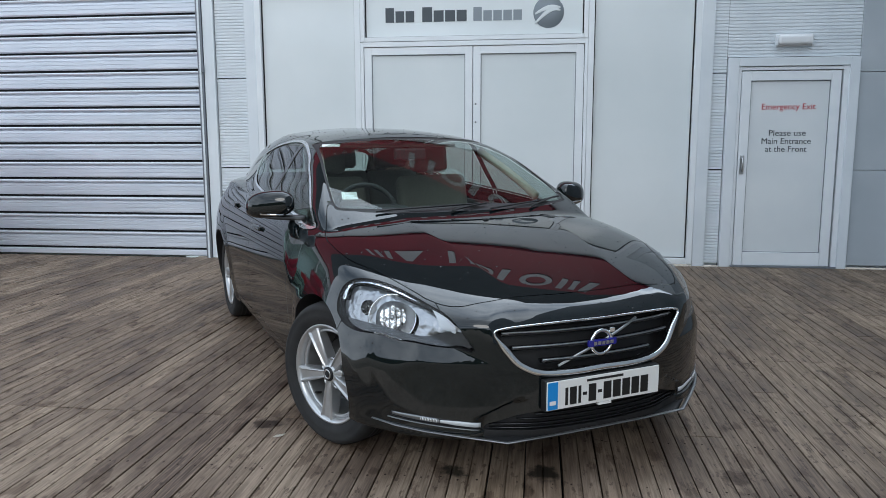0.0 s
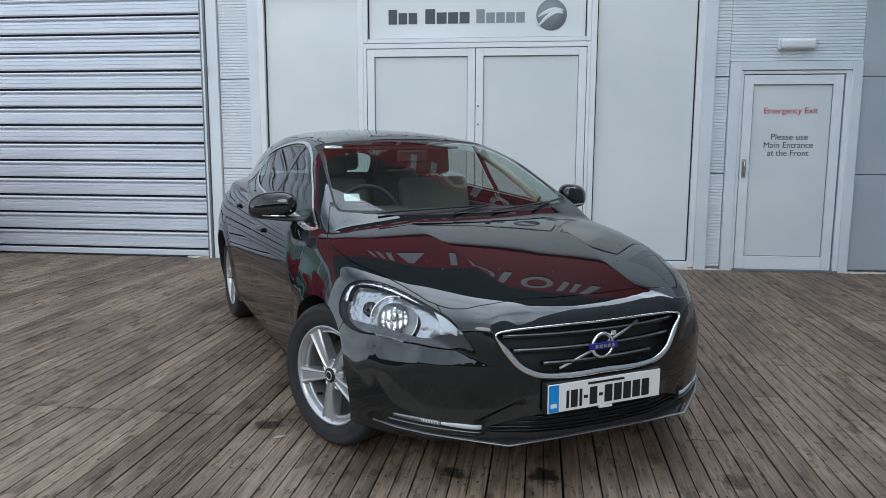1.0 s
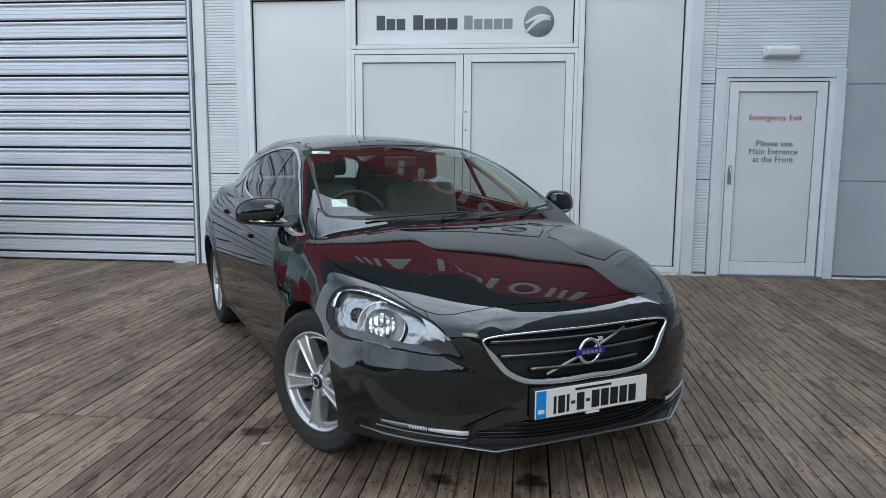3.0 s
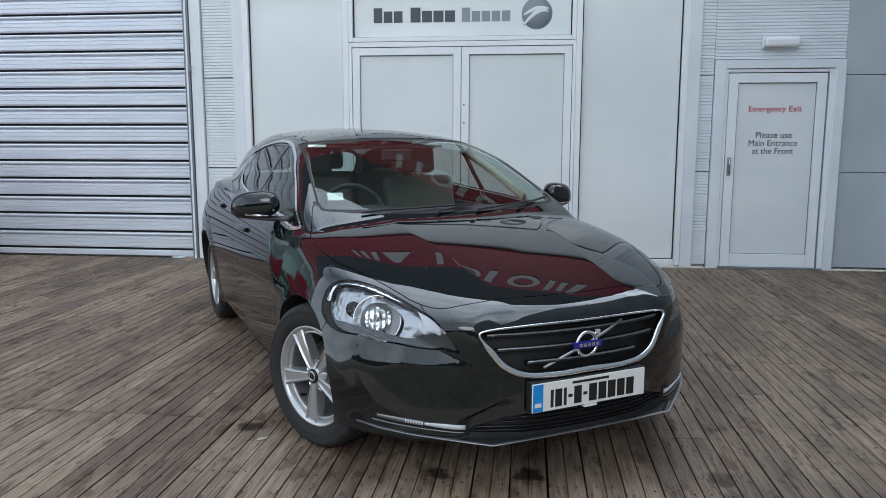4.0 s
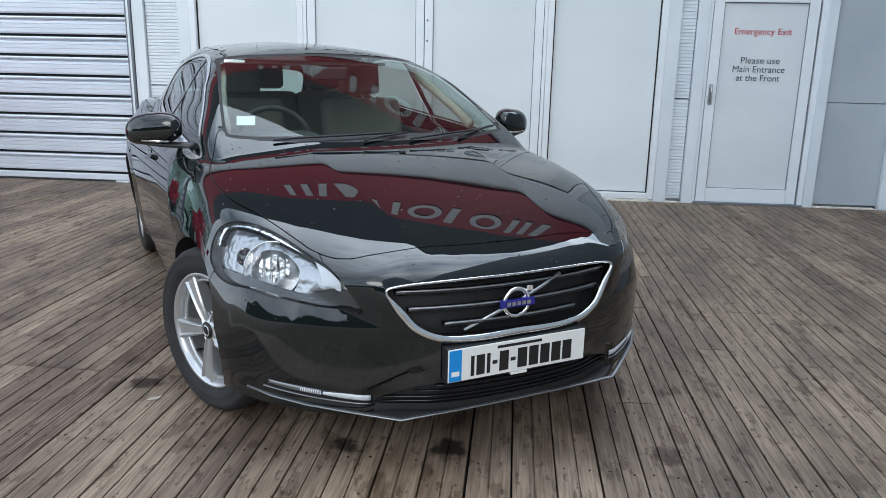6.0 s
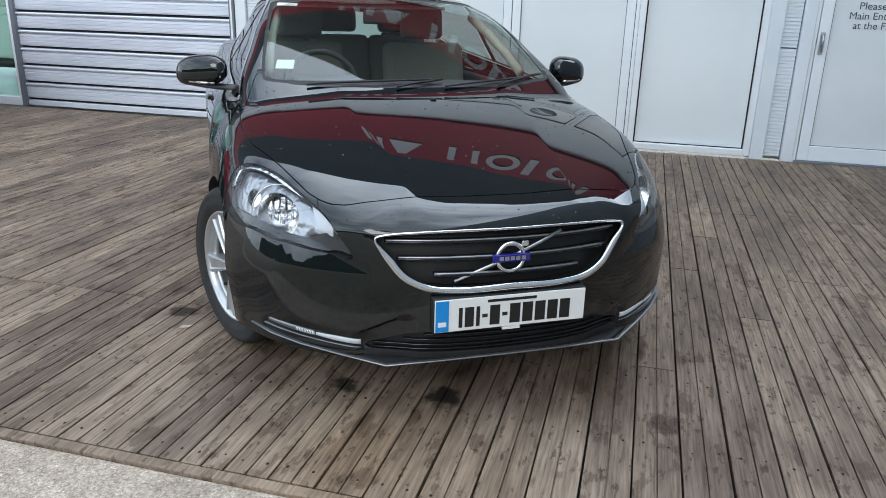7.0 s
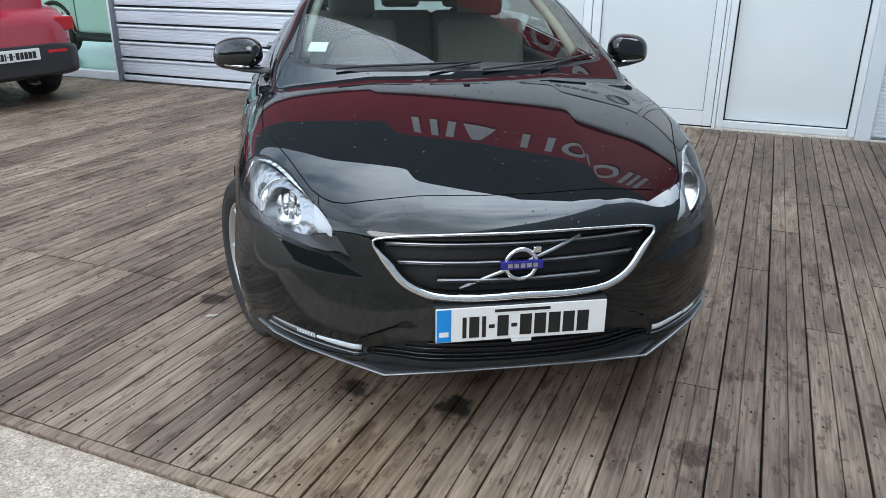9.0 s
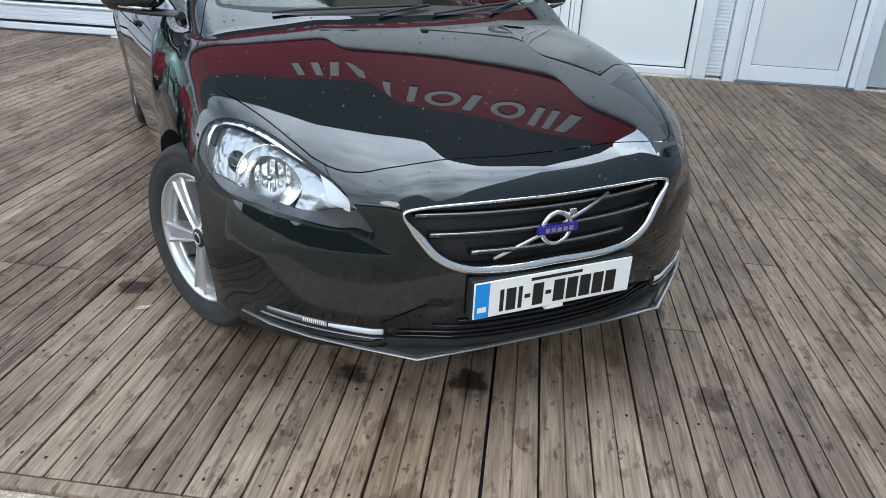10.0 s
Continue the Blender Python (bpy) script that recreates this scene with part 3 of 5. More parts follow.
# headlamps
LAMP = outline([(0.494, 0.596), (0.543, 0.71), (0.574, 0.805), (0.602, 0.862), (0.64, 0.945), (0.678, 1.03), (0.719, 1.1), (0.764, 1.15), (0.803, 1.17), (0.833, 1.158), (0.855, 1.11), (0.865, 1.055), (0.864, 1.01), (0.855, 0.95), (0.828, 0.882), (0.778, 0.818), (0.735, 0.766), (0.69, 0.726), (0.644, 0.688), (0.596, 0.658), (0.55, 0.634)])
for sgn in (1, -1):
    field = within(lambda p: (p[:, 0] < 0.85) & (p[:, 1] * sgn > 0.4) & (p[:, 2] < 0.82) & (p[:, 2] > 0.5), lambda p: LAMP(np.abs(p[:, 1]), p[:, 2] + 0.7 * p[:, 0]))
    hole, rest = split(rest, field)
    lamp = skin_part("headlamp", split(hole, lambda p: field(p) + 0.005)[0], LENS, car, "clear headlamp with chrome reflectors", -0.001)
    skirt("lamp_rim", hole, 0.05, SEAL, lamp)
    deep = split(hole, lambda p: field(p) + 0.006)[0]
    # a dark bezel below, silver walls, a bright strip along the upper edge
    low, high = split(deep, lambda p: p[:, 2] - (0.596 + 0.02 * step(np.abs(p[:, 1]), 0.66, 0.8) + 0.016 * step(np.abs(p[:, 1]), 0.64, 0.58)))
    high, mid_ = split(high, lambda p: np.maximum(-field(p) - 0.003 - 0.015 * step(np.abs(p[:, 1]), 0.6, 0.7), 0.64 + 0.04 * step(np.abs(p[:, 1]), 0.6, 0.74) - p[:, 2]))
    skin_part("bezel", low, LAMP_GREY, lamp, "dark grey lamp bezel", -0.027)
    for piece in islands(high):
        skin_part("light_guide", piece, LAMP_FACET, lamp, "bright strip along the lamp's upper edge", -0.012)
    for (f, y, z), r, tip in (((0.418, 0.692, 0.622), 0.09, 0.03), ((0.585, 0.752, 0.645), 0.034, 0.018)):
        turn = Matrix.Translation((f, y * sgn, z)) @ Matrix.Rotation(radians(22 * -sgn), 4, 'Z') @ Matrix.Rotation(radians(-78), 4, 'Y')
        axis = np.array(turn.to_3x3() @ Vector((0, 0, 1)))
        spot_ = np.array((f, y * sgn, z))
        _, mid_ = split(mid_, lambda p: np.linalg.norm(np.cross(p - spot_, axis), axis=1) - r)
        bowl = part("reflector_bowl", lathe([(0.001, -0.05), (r * 0.4, -0.045), (r * 0.75, -0.025), (r, 0.008), (r * 1.04, 0.014), (r * 1.08, 0.008), (r * 1.08, -0.03)], 36, turn), LAMP_BOWL, lamp, "chrome reflector bowl")
        for k in range(7):
            w = (k - 3) * r * 0.26
            tall = math.sqrt(max(0.0, (r * 0.86) ** 2 - w * w))
            part("flute", block((-tall, w - r * 0.11, -0.05), (tall, w + r * 0.11, -0.03 - 0.012 * (1 - (w / r) ** 2) + 0.004 * (k % 2)), 0.004, 2, turn), LAMP_FACET, bowl)
        part("bulb_cap", lathe([(0.001, tip * 0.4), (0.008, tip * 0.35), (0.011, tip * 0.1), (0.011, -0.03)], 20, turn), SATIN, bowl)
    skin_part("silver_wall", mid_, LAMP_LINING, lamp, "faceted silver lamp lining", -0.035)
    # the inner wedge of the lamp carries the indicator
    wedge, _ = split(deep, lambda p: np.maximum(np.maximum(np.abs(p[:, 1]) - 0.605, 0.608 - p[:, 2] + 0.5 * (np.abs(p[:, 1]) - 0.56)), 0.557 - np.abs(p[:, 1])))
    skin_part("indicator", wedge, DIFFUSER, lamp, "white indicator lens", -0.012)

# windscreen
WS = outline(mirror([(0, 1.338), (0.2, 1.334), (0.42, 1.321), (0.53, 1.306), (0.572, 1.28), (0.615, 1.197), (0.641, 1.125), (0.661, 1.058), (0.672, 1.0), (0.64, 0.978), (0.4, 0.975), (0, 0.984)]))
field = within(lambda p: (p[:, 0] < 2.15) & (p[:, 0] > 1.0), lambda p: WS(p[:, 1], p[:, 2]))
hole, rest = split(rest, field)
glass, frame_ = split(hole, lambda p: field(p) + 0.012)
windscreen = skin_part("windscreen", glass, SCREEN, car, "wet raked windscreen glass", -0.002)
skin_part("windscreen_seal", frame_, SEAL, windscreen, lift=-0.003)
# rear window
REAR = outline(mirror([(0, 1.235), (0.35, 1.22), (0.47, 1.19), (0.5, 1.1), (0.48, 1.03), (0.3, 1.01), (0, 1.0)]))
field = within(lambda p: p[:, 0] > 3.9, lambda p: REAR(p[:, 1], p[:, 2]))
hole, rest = split(rest, field)
skin_part("rear_window", hole, SIDE_GLASS, car)

# side windows with their chrome strip and pillars
DLO = outline([(1.228, 0.898), (1.29, 0.89), (1.42, 0.905), (1.6, 0.93), (2.0, 0.958), (2.5, 0.988), (2.9, 1.022), (3.2, 1.085), (3.34, 1.15), (3.36, 1.2), (3.2, 1.245), (2.85, 1.295), (2.5, 1.32), (2.2, 1.304), (1.91, 1.24), (1.74, 1.167), (1.465, 1.034), (1.285, 0.935)])
for sgn in (1, -1):
    field = within(lambda p: (p[:, 1] * sgn > 0.45) & (p[:, 0] > 1.1) & (p[:, 0] < 3.6), lambda p: DLO(p[:, 0], p[:, 2]))
    hole, rest = split(rest, field)
    glass, strip = split(hole, lambda p: field(p) + 0.013)
    skin_part("window_strip", strip, BRIGHT_TRIM, car, "chrome strip round the side windows", 0.003)
    edge = lambda p: p[:, 0] - 2.27 + 0.1 * (p[:, 2] - 1.0)
    fore, back = split(glass, edge)
    fore, pillar = split(fore, lambda p: edge(p) + 0.035)
    back, pillar2 = split(back, lambda p: 0.035 - edge(p))
    quarter = lambda p: p[:, 0] - 3.02 + 0.35 * (p[:, 2] - 1.1)
    aft, back_ = split(back, lambda p: -quarter(p))
    for piece, name in ((fore, "front_window"), (back_, "rear_side_window"), (aft, "quarter_window")):
        skin_part(name, piece, SIDE_GLASS, car, lift=-0.003)
    skin_part("door_pillar", pillar, GLOSS_BLACK, car)
    skin_part("door_pillar", pillar2, GLOSS_BLACK, car)

# bonnet
half = [(0.0, 0.129), (0.1, 0.13), (0.27, 0.146), (0.395, 0.157), (0.5, 0.172), (0.545, 0.196), (0.575, 0.227), (0.608, 0.278), (0.645, 0.371), (0.681, 0.475), (0.72, 0.578), (0.758, 0.672), (0.775, 0.751), (0.785, 0.867), (0.786, 1.0), (0.77, 1.091), (0.73, 1.2), (0.705, 1.28), (0.69, 1.31), (0.63, 1.235), (0.55, 1.175), (0.4, 1.118), (0.2, 1.088), (0.0, 1.08)]
BONNET = polygon(half + [(-y, f) for y, f in half[-2:0:-1]])
field = within(lambda p: (p[:, 0] < 1.4) & (p[:, 2] > 0.6), lambda p: BONNET(p[:, 1], p[:, 0]))
bonnet, gap, rest = seam(rest, field)
skin_part("bonnet", bonnet, PAINT, car, "wet black bonnet with raised ridges")
skin_part("bonnet_gap", gap, SEAL, car, lift=-0.006)
# scuttle between bonnet and windscreen
tray, rest = split(rest, within(lambda p: (np.abs(p[:, 1]) < 0.72) & (p[:, 0] > 1.0) & (p[:, 0] < 1.45) & (p[:, 2] > 0.9), lambda p: np.maximum(np.abs(p[:, 1]) - 0.69, p[:, 2] - 1.02)))
skin_part("scuttle", tray, PLASTIC, car, "black plastic scuttle panel", -0.004)
# front bumper, doors
field = lambda p: np.minimum(np.maximum(p[:, 0] - 0.585 + 0.3 * (p[:, 2] - 0.5), p[:, 2] - 0.598), np.maximum(p[:, 0] - 0.4, np.abs(p[:, 1]) - 0.585))
bumper, gap, rest = seam(rest, field, 0.0018)
skin_part("front_bumper", bumper, PAINT, car, "black painted front bumper")
for piece in islands(gap):
    skin_part("bumper_gap", piece, SEAL, car, lift=-0.005)
DOOR_F = outline([(1.34, 0.3), (1.3, 0.45), (1.29, 0.7), (1.3, 0.86), (1.4, 0.93), (1.9, 1.262), (2.2, 1.328), (2.31, 1.325), (2.26, 1.1), (2.27, 0.9), (2.3, 0.6), (2.29, 0.35), (2.2, 0.27), (1.5, 0.265)])
DOOR_R = outline([(2.315, 0.9), (2.3, 1.1), (2.35, 1.335), (2.8, 1.315), (3.1, 1.27), (3.28, 1.2), (3.26, 0.95), (3.1, 0.75), (2.98, 0.5), (2.9, 0.3), (2.7, 0.265), (2.4, 0.27), (2.33, 0.4), (2.345, 0.65)])
for sgn in (1, -1):
    for D in (DOOR_F, DOOR_R):
        field = within(lambda p: (p[:, 1] * sgn > 0.4) & (p[:, 0] > 1.1) & (p[:, 0] < 3.5), lambda p: D(p[:, 0], p[:, 2]))
        door, gap, rest = seam(rest, field, 0.002)
        d = skin_part("door", door, PAINT, car, "black car door")
        skin_part("door_gap", gap, SEAL, d, lift=-0.005)
        f, z = (2.08, 0.82) if D is DOOR_F else (3.0, 0.885)
        q = settle(np.array([[f, 0.87 * sgn, z]]))[0]
        part("door_handle", block((q[0] - 0.1, q[1] - 0.014, z - 0.014), (q[0] + 0.1, q[1] + 0.022 * sgn if sgn > 0 else q[1] + 0.0, z + 0.014), 0.01, 3), PAINT, d)
skin_part("body_shell", rest, PAINT, car, "glossy black painted body shell")
part("underbody", block((0.2, -0.55, 0.19), (4.1, 0.55, 0.3), 0.03), SEAL, car)
part("underbody", block((1.2, -0.8, 0.19), (2.98, 0.8, 0.3), 0.03), SEAL, car)

# door mirrors
for sgn in (1, -1):
    bm = bmesh.new()
    bmesh.ops.create_uvsphere(bm, u_segments=28, v_segments=18, radius=1)
    for v in bm.verts:
        x, y, z = (math.copysign(abs(c) ** 0.75, c) for c in v.co)
        z = z * (1.0 if z > 0 else 0.72)
        v.co = (1.57 + 0.08 * x + 0.05 * y, sgn * (0.926 + 0.114 * y), 0.985 + 0.08 * z - 0.012 * y)
    for f in bm.faces:
        f.smooth = True
    mirror_ob = part("door_mirror", bm, PAINT, car, "black door mirror with a slim indicator")
    part("base", stick([(1.44, 0.77 * sgn, 0.925), (1.51, 0.83 * sgn, 0.925), (1.55, 0.9 * sgn, 0.928), (1.57, 0.97 * sgn, 0.935)], [(0.035, 0.018), (0.03, 0.015), (0.045, 0.013), (0.03, 0.01)]), PLASTIC, mirror_ob)
    part("indicator_strip", stick([(1.492, 0.87 * sgn, 0.944), (1.5, 0.92 * sgn, 0.945), (1.53, 0.98 * sgn, 0.95), (1.58, 1.012 * sgn, 0.96)], (0.006, 0.007)), CHROME, mirror_ob, "bright indicator strip")

# wipers, at rest along the foot of the windscreen
def at_foot(y, z):
    """A point just off the skin at width y and height z, found from ahead of the windscreen."""
    lo, hi = 0.9, 1.9
    for _ in range(24):
        m = (lo + hi) / 2
        lo, hi = (m, hi) if skin(np.array([m, y, z])) > 0 else (lo, m)
    return (hi - 0.014, y, z + 0.006)


for line in ([(0.5, 0.968), (0.42, 0.976), (0.2, 0.984), (-0.06, 0.99)], [(0.12, 0.965), (0.03, 0.978), (-0.1, 0.99)],
             [(-0.1, 0.966), (-0.26, 0.978), (-0.46, 0.988), (-0.63, 1.0)], [(-0.36, 0.965), (-0.48, 0.985), (-0.6, 1.0)]):
    part("wiper", stick([at_foot(y, z) for y, z in line], (0.006, 0.005)), SEAL, car, "black windscreen wiper")
part("washer_jet", block((0.97, 0.28, 0.917), (0.995, 0.305, 0.927), 0.003), SEAL, car)
part("washer_jet", block((0.95, -0.025, 0.924), (0.975, 0.0, 0.934), 0.003), SEAL, car)


# wheels
def wheel(f, y, steer, turned):
    """An alloy wheel of five double-edged spokes with its tyre; its outer face looks along +z before it is set up."""
    w = new("wheel")
    w.parent = car
    w["label"] = "five-spoke silver alloy wheel with black tyre"
    out = 1 if y > 0 else -1
    w.matrix_local = Matrix.Translation((f, y, HUB_Z)) @ Matrix.Rotation(radians(steer), 4, 'Z') @ Matrix.Rotation(radians(-90 * out), 4, 'X') @ Matrix.Rotation(radians(turned), 4, 'Z')
    part("tyre", lathe([(0.212, -0.09), (0.235, -0.1), (0.27, -0.105), (0.3, -0.095), (0.312, -0.08), (0.316, -0.05), (0.3165, 0), (0.316, 0.05), (0.312, 0.08), (0.3, 0.097), (0.285, 0.104), (0.282, 0.102), (0.262, 0.107), (0.25, 0.105), (0.235, 0.1), (0.218, 0.088), (0.212, 0.085)], 64), TYRE, w)
    for k in (-0.045, -0.015, 0.015, 0.045):
        part("tread_groove", lathe([(0.3172, k - 0.004), (0.3174, k), (0.3172, k + 0.004)], 64), SEAL, w)
    rim = part("rim", lathe([(0.19, -0.085), (0.2, -0.06), (0.195, 0.0), (0.198, 0.06), (0.203, 0.085), (0.212, 0.094), (0.219, 0.096), (0.221, 0.092), (0.219, 0.084)], 64), ALLOY, w)
    part("rim_step", lathe([(0.198, 0.062), (0.19, 0.07), (0.184, 0.066), (0.184, 0.05)], 64), ALLOY, rim)
    part("brake_disc", lathe([(0.05, -0.03), (0.14, -0.03), (0.14, -0.016), (0.05, -0.016)], 40), DISC, w)
    # black disc added behind the spokes so their gaps look shaded
    part("dark_spoke_backing", lathe([(0.001, -0.04), (0.165, -0.05), (0.17, -0.085)], 40), SEAL, w)
    part("hub", lathe([(0.001, 0.086), (0.034, 0.085), (0.042, 0.078), (0.06, 0.066), (0.07, 0.05), (0.066, 0.0)], 40), ALLOY, w)
    part("centre_cap", lathe([(0.001, 0.094), (0.026, 0.092), (0.032, 0.088), (0.032, 0.07)], 32), LAMP_DARK, w, "dark round wheel centre cap")
    part("cap_ring", lathe([(0.015, 0.0935), (0.018, 0.096), (0.022, 0.0935)], 32), SATIN, w)
    for k in range(5):
        m = Matrix.Rotation(2 * math.pi * k / 5, 4, 'Z')
        bm = bmesh.new()
        rows = []
        for r, half_w, top, low in ((0.03, 0.017, 0.084, 0.03), (0.06, 0.021, 0.088, 0.03), (0.1, 0.026, 0.09, 0.035), (0.15, 0.031, 0.091, 0.04), (0.19, 0.037, 0.0915, 0.05), (0.209, 0.043, 0.09, 0.06)):
            rows.append([bm.verts.new((r, t * half_w, h)) for t, h in ((-1, low), (-1, top - 0.008), (-0.86, top - 0.001), (-0.72, top), (-0.5, top - 0.007), (0.5, top - 0.007), (0.72, top), (0.86, top - 0.001), (1, top - 0.008), (1, low))])
        for a, b in zip(rows, rows[1:]):
            for j in range(10):
                bm.faces.new((a[j], a[(j + 1) % 10], b[(j + 1) % 10], b[j]))
        bm.faces.new(rows[0])
        bm.faces.new(rows[-1])
        bmesh.ops.recalc_face_normals(bm, faces=bm.faces)
        bmesh.ops.transform(bm, matrix=m, verts=bm.verts)
        part("spoke", bm, ALLOY, w)
        bolt = m @ Matrix.Rotation(math.pi / 5, 4, 'Z') @ Matrix.Translation((0.054, 0, 0))
        part("bolt", lathe([(0.001, 0.066), (0.008, 0.066), (0.01, 0.062), (0.01, 0.03)], 6, bolt), SEAL, w)
        part("bolt_recess", lathe([(0.013, 0.05), (0.0135, 0.07), (0.017, 0.071), (0.019, 0.066), (0.019, 0.03)], 16, bolt), SATIN, w)
    part("valve", stick([(0.165, 0.1, 0.02), (0.15, 0.09, 0.06)], 0.0055), SEAL, w)
    return w


wheel(HUB_F, 0.787, 22.9, 12)
wheel(HUB_F, -0.72, 18, 30)
wheel(HUB_R, 0.775, 0, 5)
wheel(HUB_R, -0.775, 0, 50)

# cabin: right-hand drive
cabin = part("cabin_floor", block((1.1, -0.72, 0.3), (4.1, 0.72, 0.36)), DASH, car)
dash = part("dashboard", block((1.22, -0.68, 0.62), (1.62, 0.68, 0.93), 0.05, 3), DASH, car, "black dashboard")
part("binnacle", block((1.42, 0.2, 0.9), (1.62, 0.52, 0.97), 0.03, 3), DASH, dash)
part("steering_wheel", stick([(1.68 + 0.06 * math.sin(t) * 0.9, 0.36 + 0.185 * math.cos(t), 0.9 + 0.17 * math.sin(t)) for t in np.linspace(0, 2 * math.pi, 33)], 0.014), DASH, car, "black steering wheel")
part("steering_boss", block((1.66, 0.27, 0.85), (1.72, 0.45, 0.95), 0.02, 2), DASH, car)


def seat(f, y, width, kind):
    s = part(kind, block((f - 0.28, y - width / 2, 0.36), (f + 0.24, y + width / 2, 0.6), 0.06, 3), SEAT, car, "grey cloth car seat")
    part("backrest", block((-0.06, -width / 2, 0), (0.07, width / 2, 0.58), 0.055, 3, Matrix.Translation((f + 0.2, y, 0.52)) @ Matrix.Rotation(radians(16), 4, 'Y')), SEAT, s)
    part("headrest", block((-0.045, -0.13, 0), (0.045, 0.13, 0.19), 0.04, 3, Matrix.Translation((f + 0.37, y, 1.1)) @ Matrix.Rotation(radians(10), 4, 'Y')), SEAT, s)
    return s


seat(2.1, 0.37, 0.5, "driver_seat")
seat(2.1, -0.37, 0.5, "passenger_seat")
for y in (0.42, 0.0, -0.42):
    seat(3.0, y, 0.42, "rear_seat")
for sgn in (1, -1):
    part("pillar_trim", stick([(1.48, 0.625 * sgn, 0.99), (1.65, 0.605 * sgn, 1.075), (1.82, 0.575 * sgn, 1.155), (2.02, 0.53 * sgn, 1.245)], (0.02, 0.028)), CREAM, car, "cream windscreen pillar trim")
    part("door_card", block((1.45, sgn * 0.7 - 0.03, 0.4), (3.2, sgn * 0.7 + 0.03, 0.9), 0.02), DASH, car)
part("headlining", block((2.15, -0.42, 1.275), (3.4, 0.42, 1.293), 0.008), CREAM, car)
part("rear_view_mirror", block((1.9, -0.1, 1.2), (1.93, 0.1, 1.27), 0.012, 2), DASH, car)
q = settle(np.array([[1.33, 0.565, 1.035], [1.9, 0.49, 1.294]]))
for (f, y, z), w, h in ((q[0], 0.078, 0.075), (q[1], 0.1, 0.03)):
    slope = Matrix.Translation((f + 0.02, y, z)) @ Matrix.Rotation(radians(-13), 4, 'Z') @ Matrix.Rotation(radians(25), 4, 'Y')
    part("paper_notice", block((-0.001, -w / 2, -h / 2), (0.001, w / 2, h / 2), m=slope @ Matrix.Rotation(radians(40), 4, 'Y')), PAPER, car, "white paper notice behind the windscreen")

# raindrops on bonnet, roof and nose
rnd = random.Random(11)
p, t = BODY
tri = p[t]
n = np.cross(tri[:, 1] - tri[:, 0], tri[:, 2] - tri[:, 0])
area = np.linalg.norm(n, axis=1) / 2
c = tri.mean(1)
ok = (gradient(c)[:, 2] > 0.55) & (c[:, 0] < 3.2) & (WS(c[:, 1], c[:, 2]) > 0.01)
pick = np.random.RandomState(5).choice(np.flatnonzero(ok), 1500, p=area[ok] / area[ok].sum())
spots = settle(c[pick] + np.random.RandomState(6).uniform(-0.01, 0.01, (1500, 3)))
up = gradient(spots)
bm = bmesh.new()
for q, g in zip(spots, up):
    g = Vector(g).normalized()
    u = g.orthogonal().normalized()
    w = g.cross(u)
    r = rnd.choice((0.001, 0.0012, 0.0016, 0.002, 0.0026, 0.0036)) * rnd.uniform(0.8, 1.2)
    ring = [bm.verts.new(Vector(q) + (u * math.cos(k * math.pi / 4) * rnd.uniform(0.8, 1.2) + w * math.sin(k * math.pi / 4)) * r + g * 0.0002) for k in range(8)]
    half_ring = [bm.verts.new(Vector(q) + (u * math.cos(k * math.pi / 4) + w * math.sin(k * math.pi / 4)) * r * 0.6 + g * r * 0.4) for k in range(8)]
    tip = bm.verts.new(Vector(q) + g * r * 0.52)
    for k in range(8):
        j = (k + 1) % 8
        bm.faces.new((ring[k], ring[j], half_ring[j], half_ring[k])).smooth = True
        bm.faces.new((half_ring[k], half_ring[j], tip)).smooth = True
tagged(part("rain_water", bm, DROP, car), "scattered rain drops on the paint", kind="stuff")


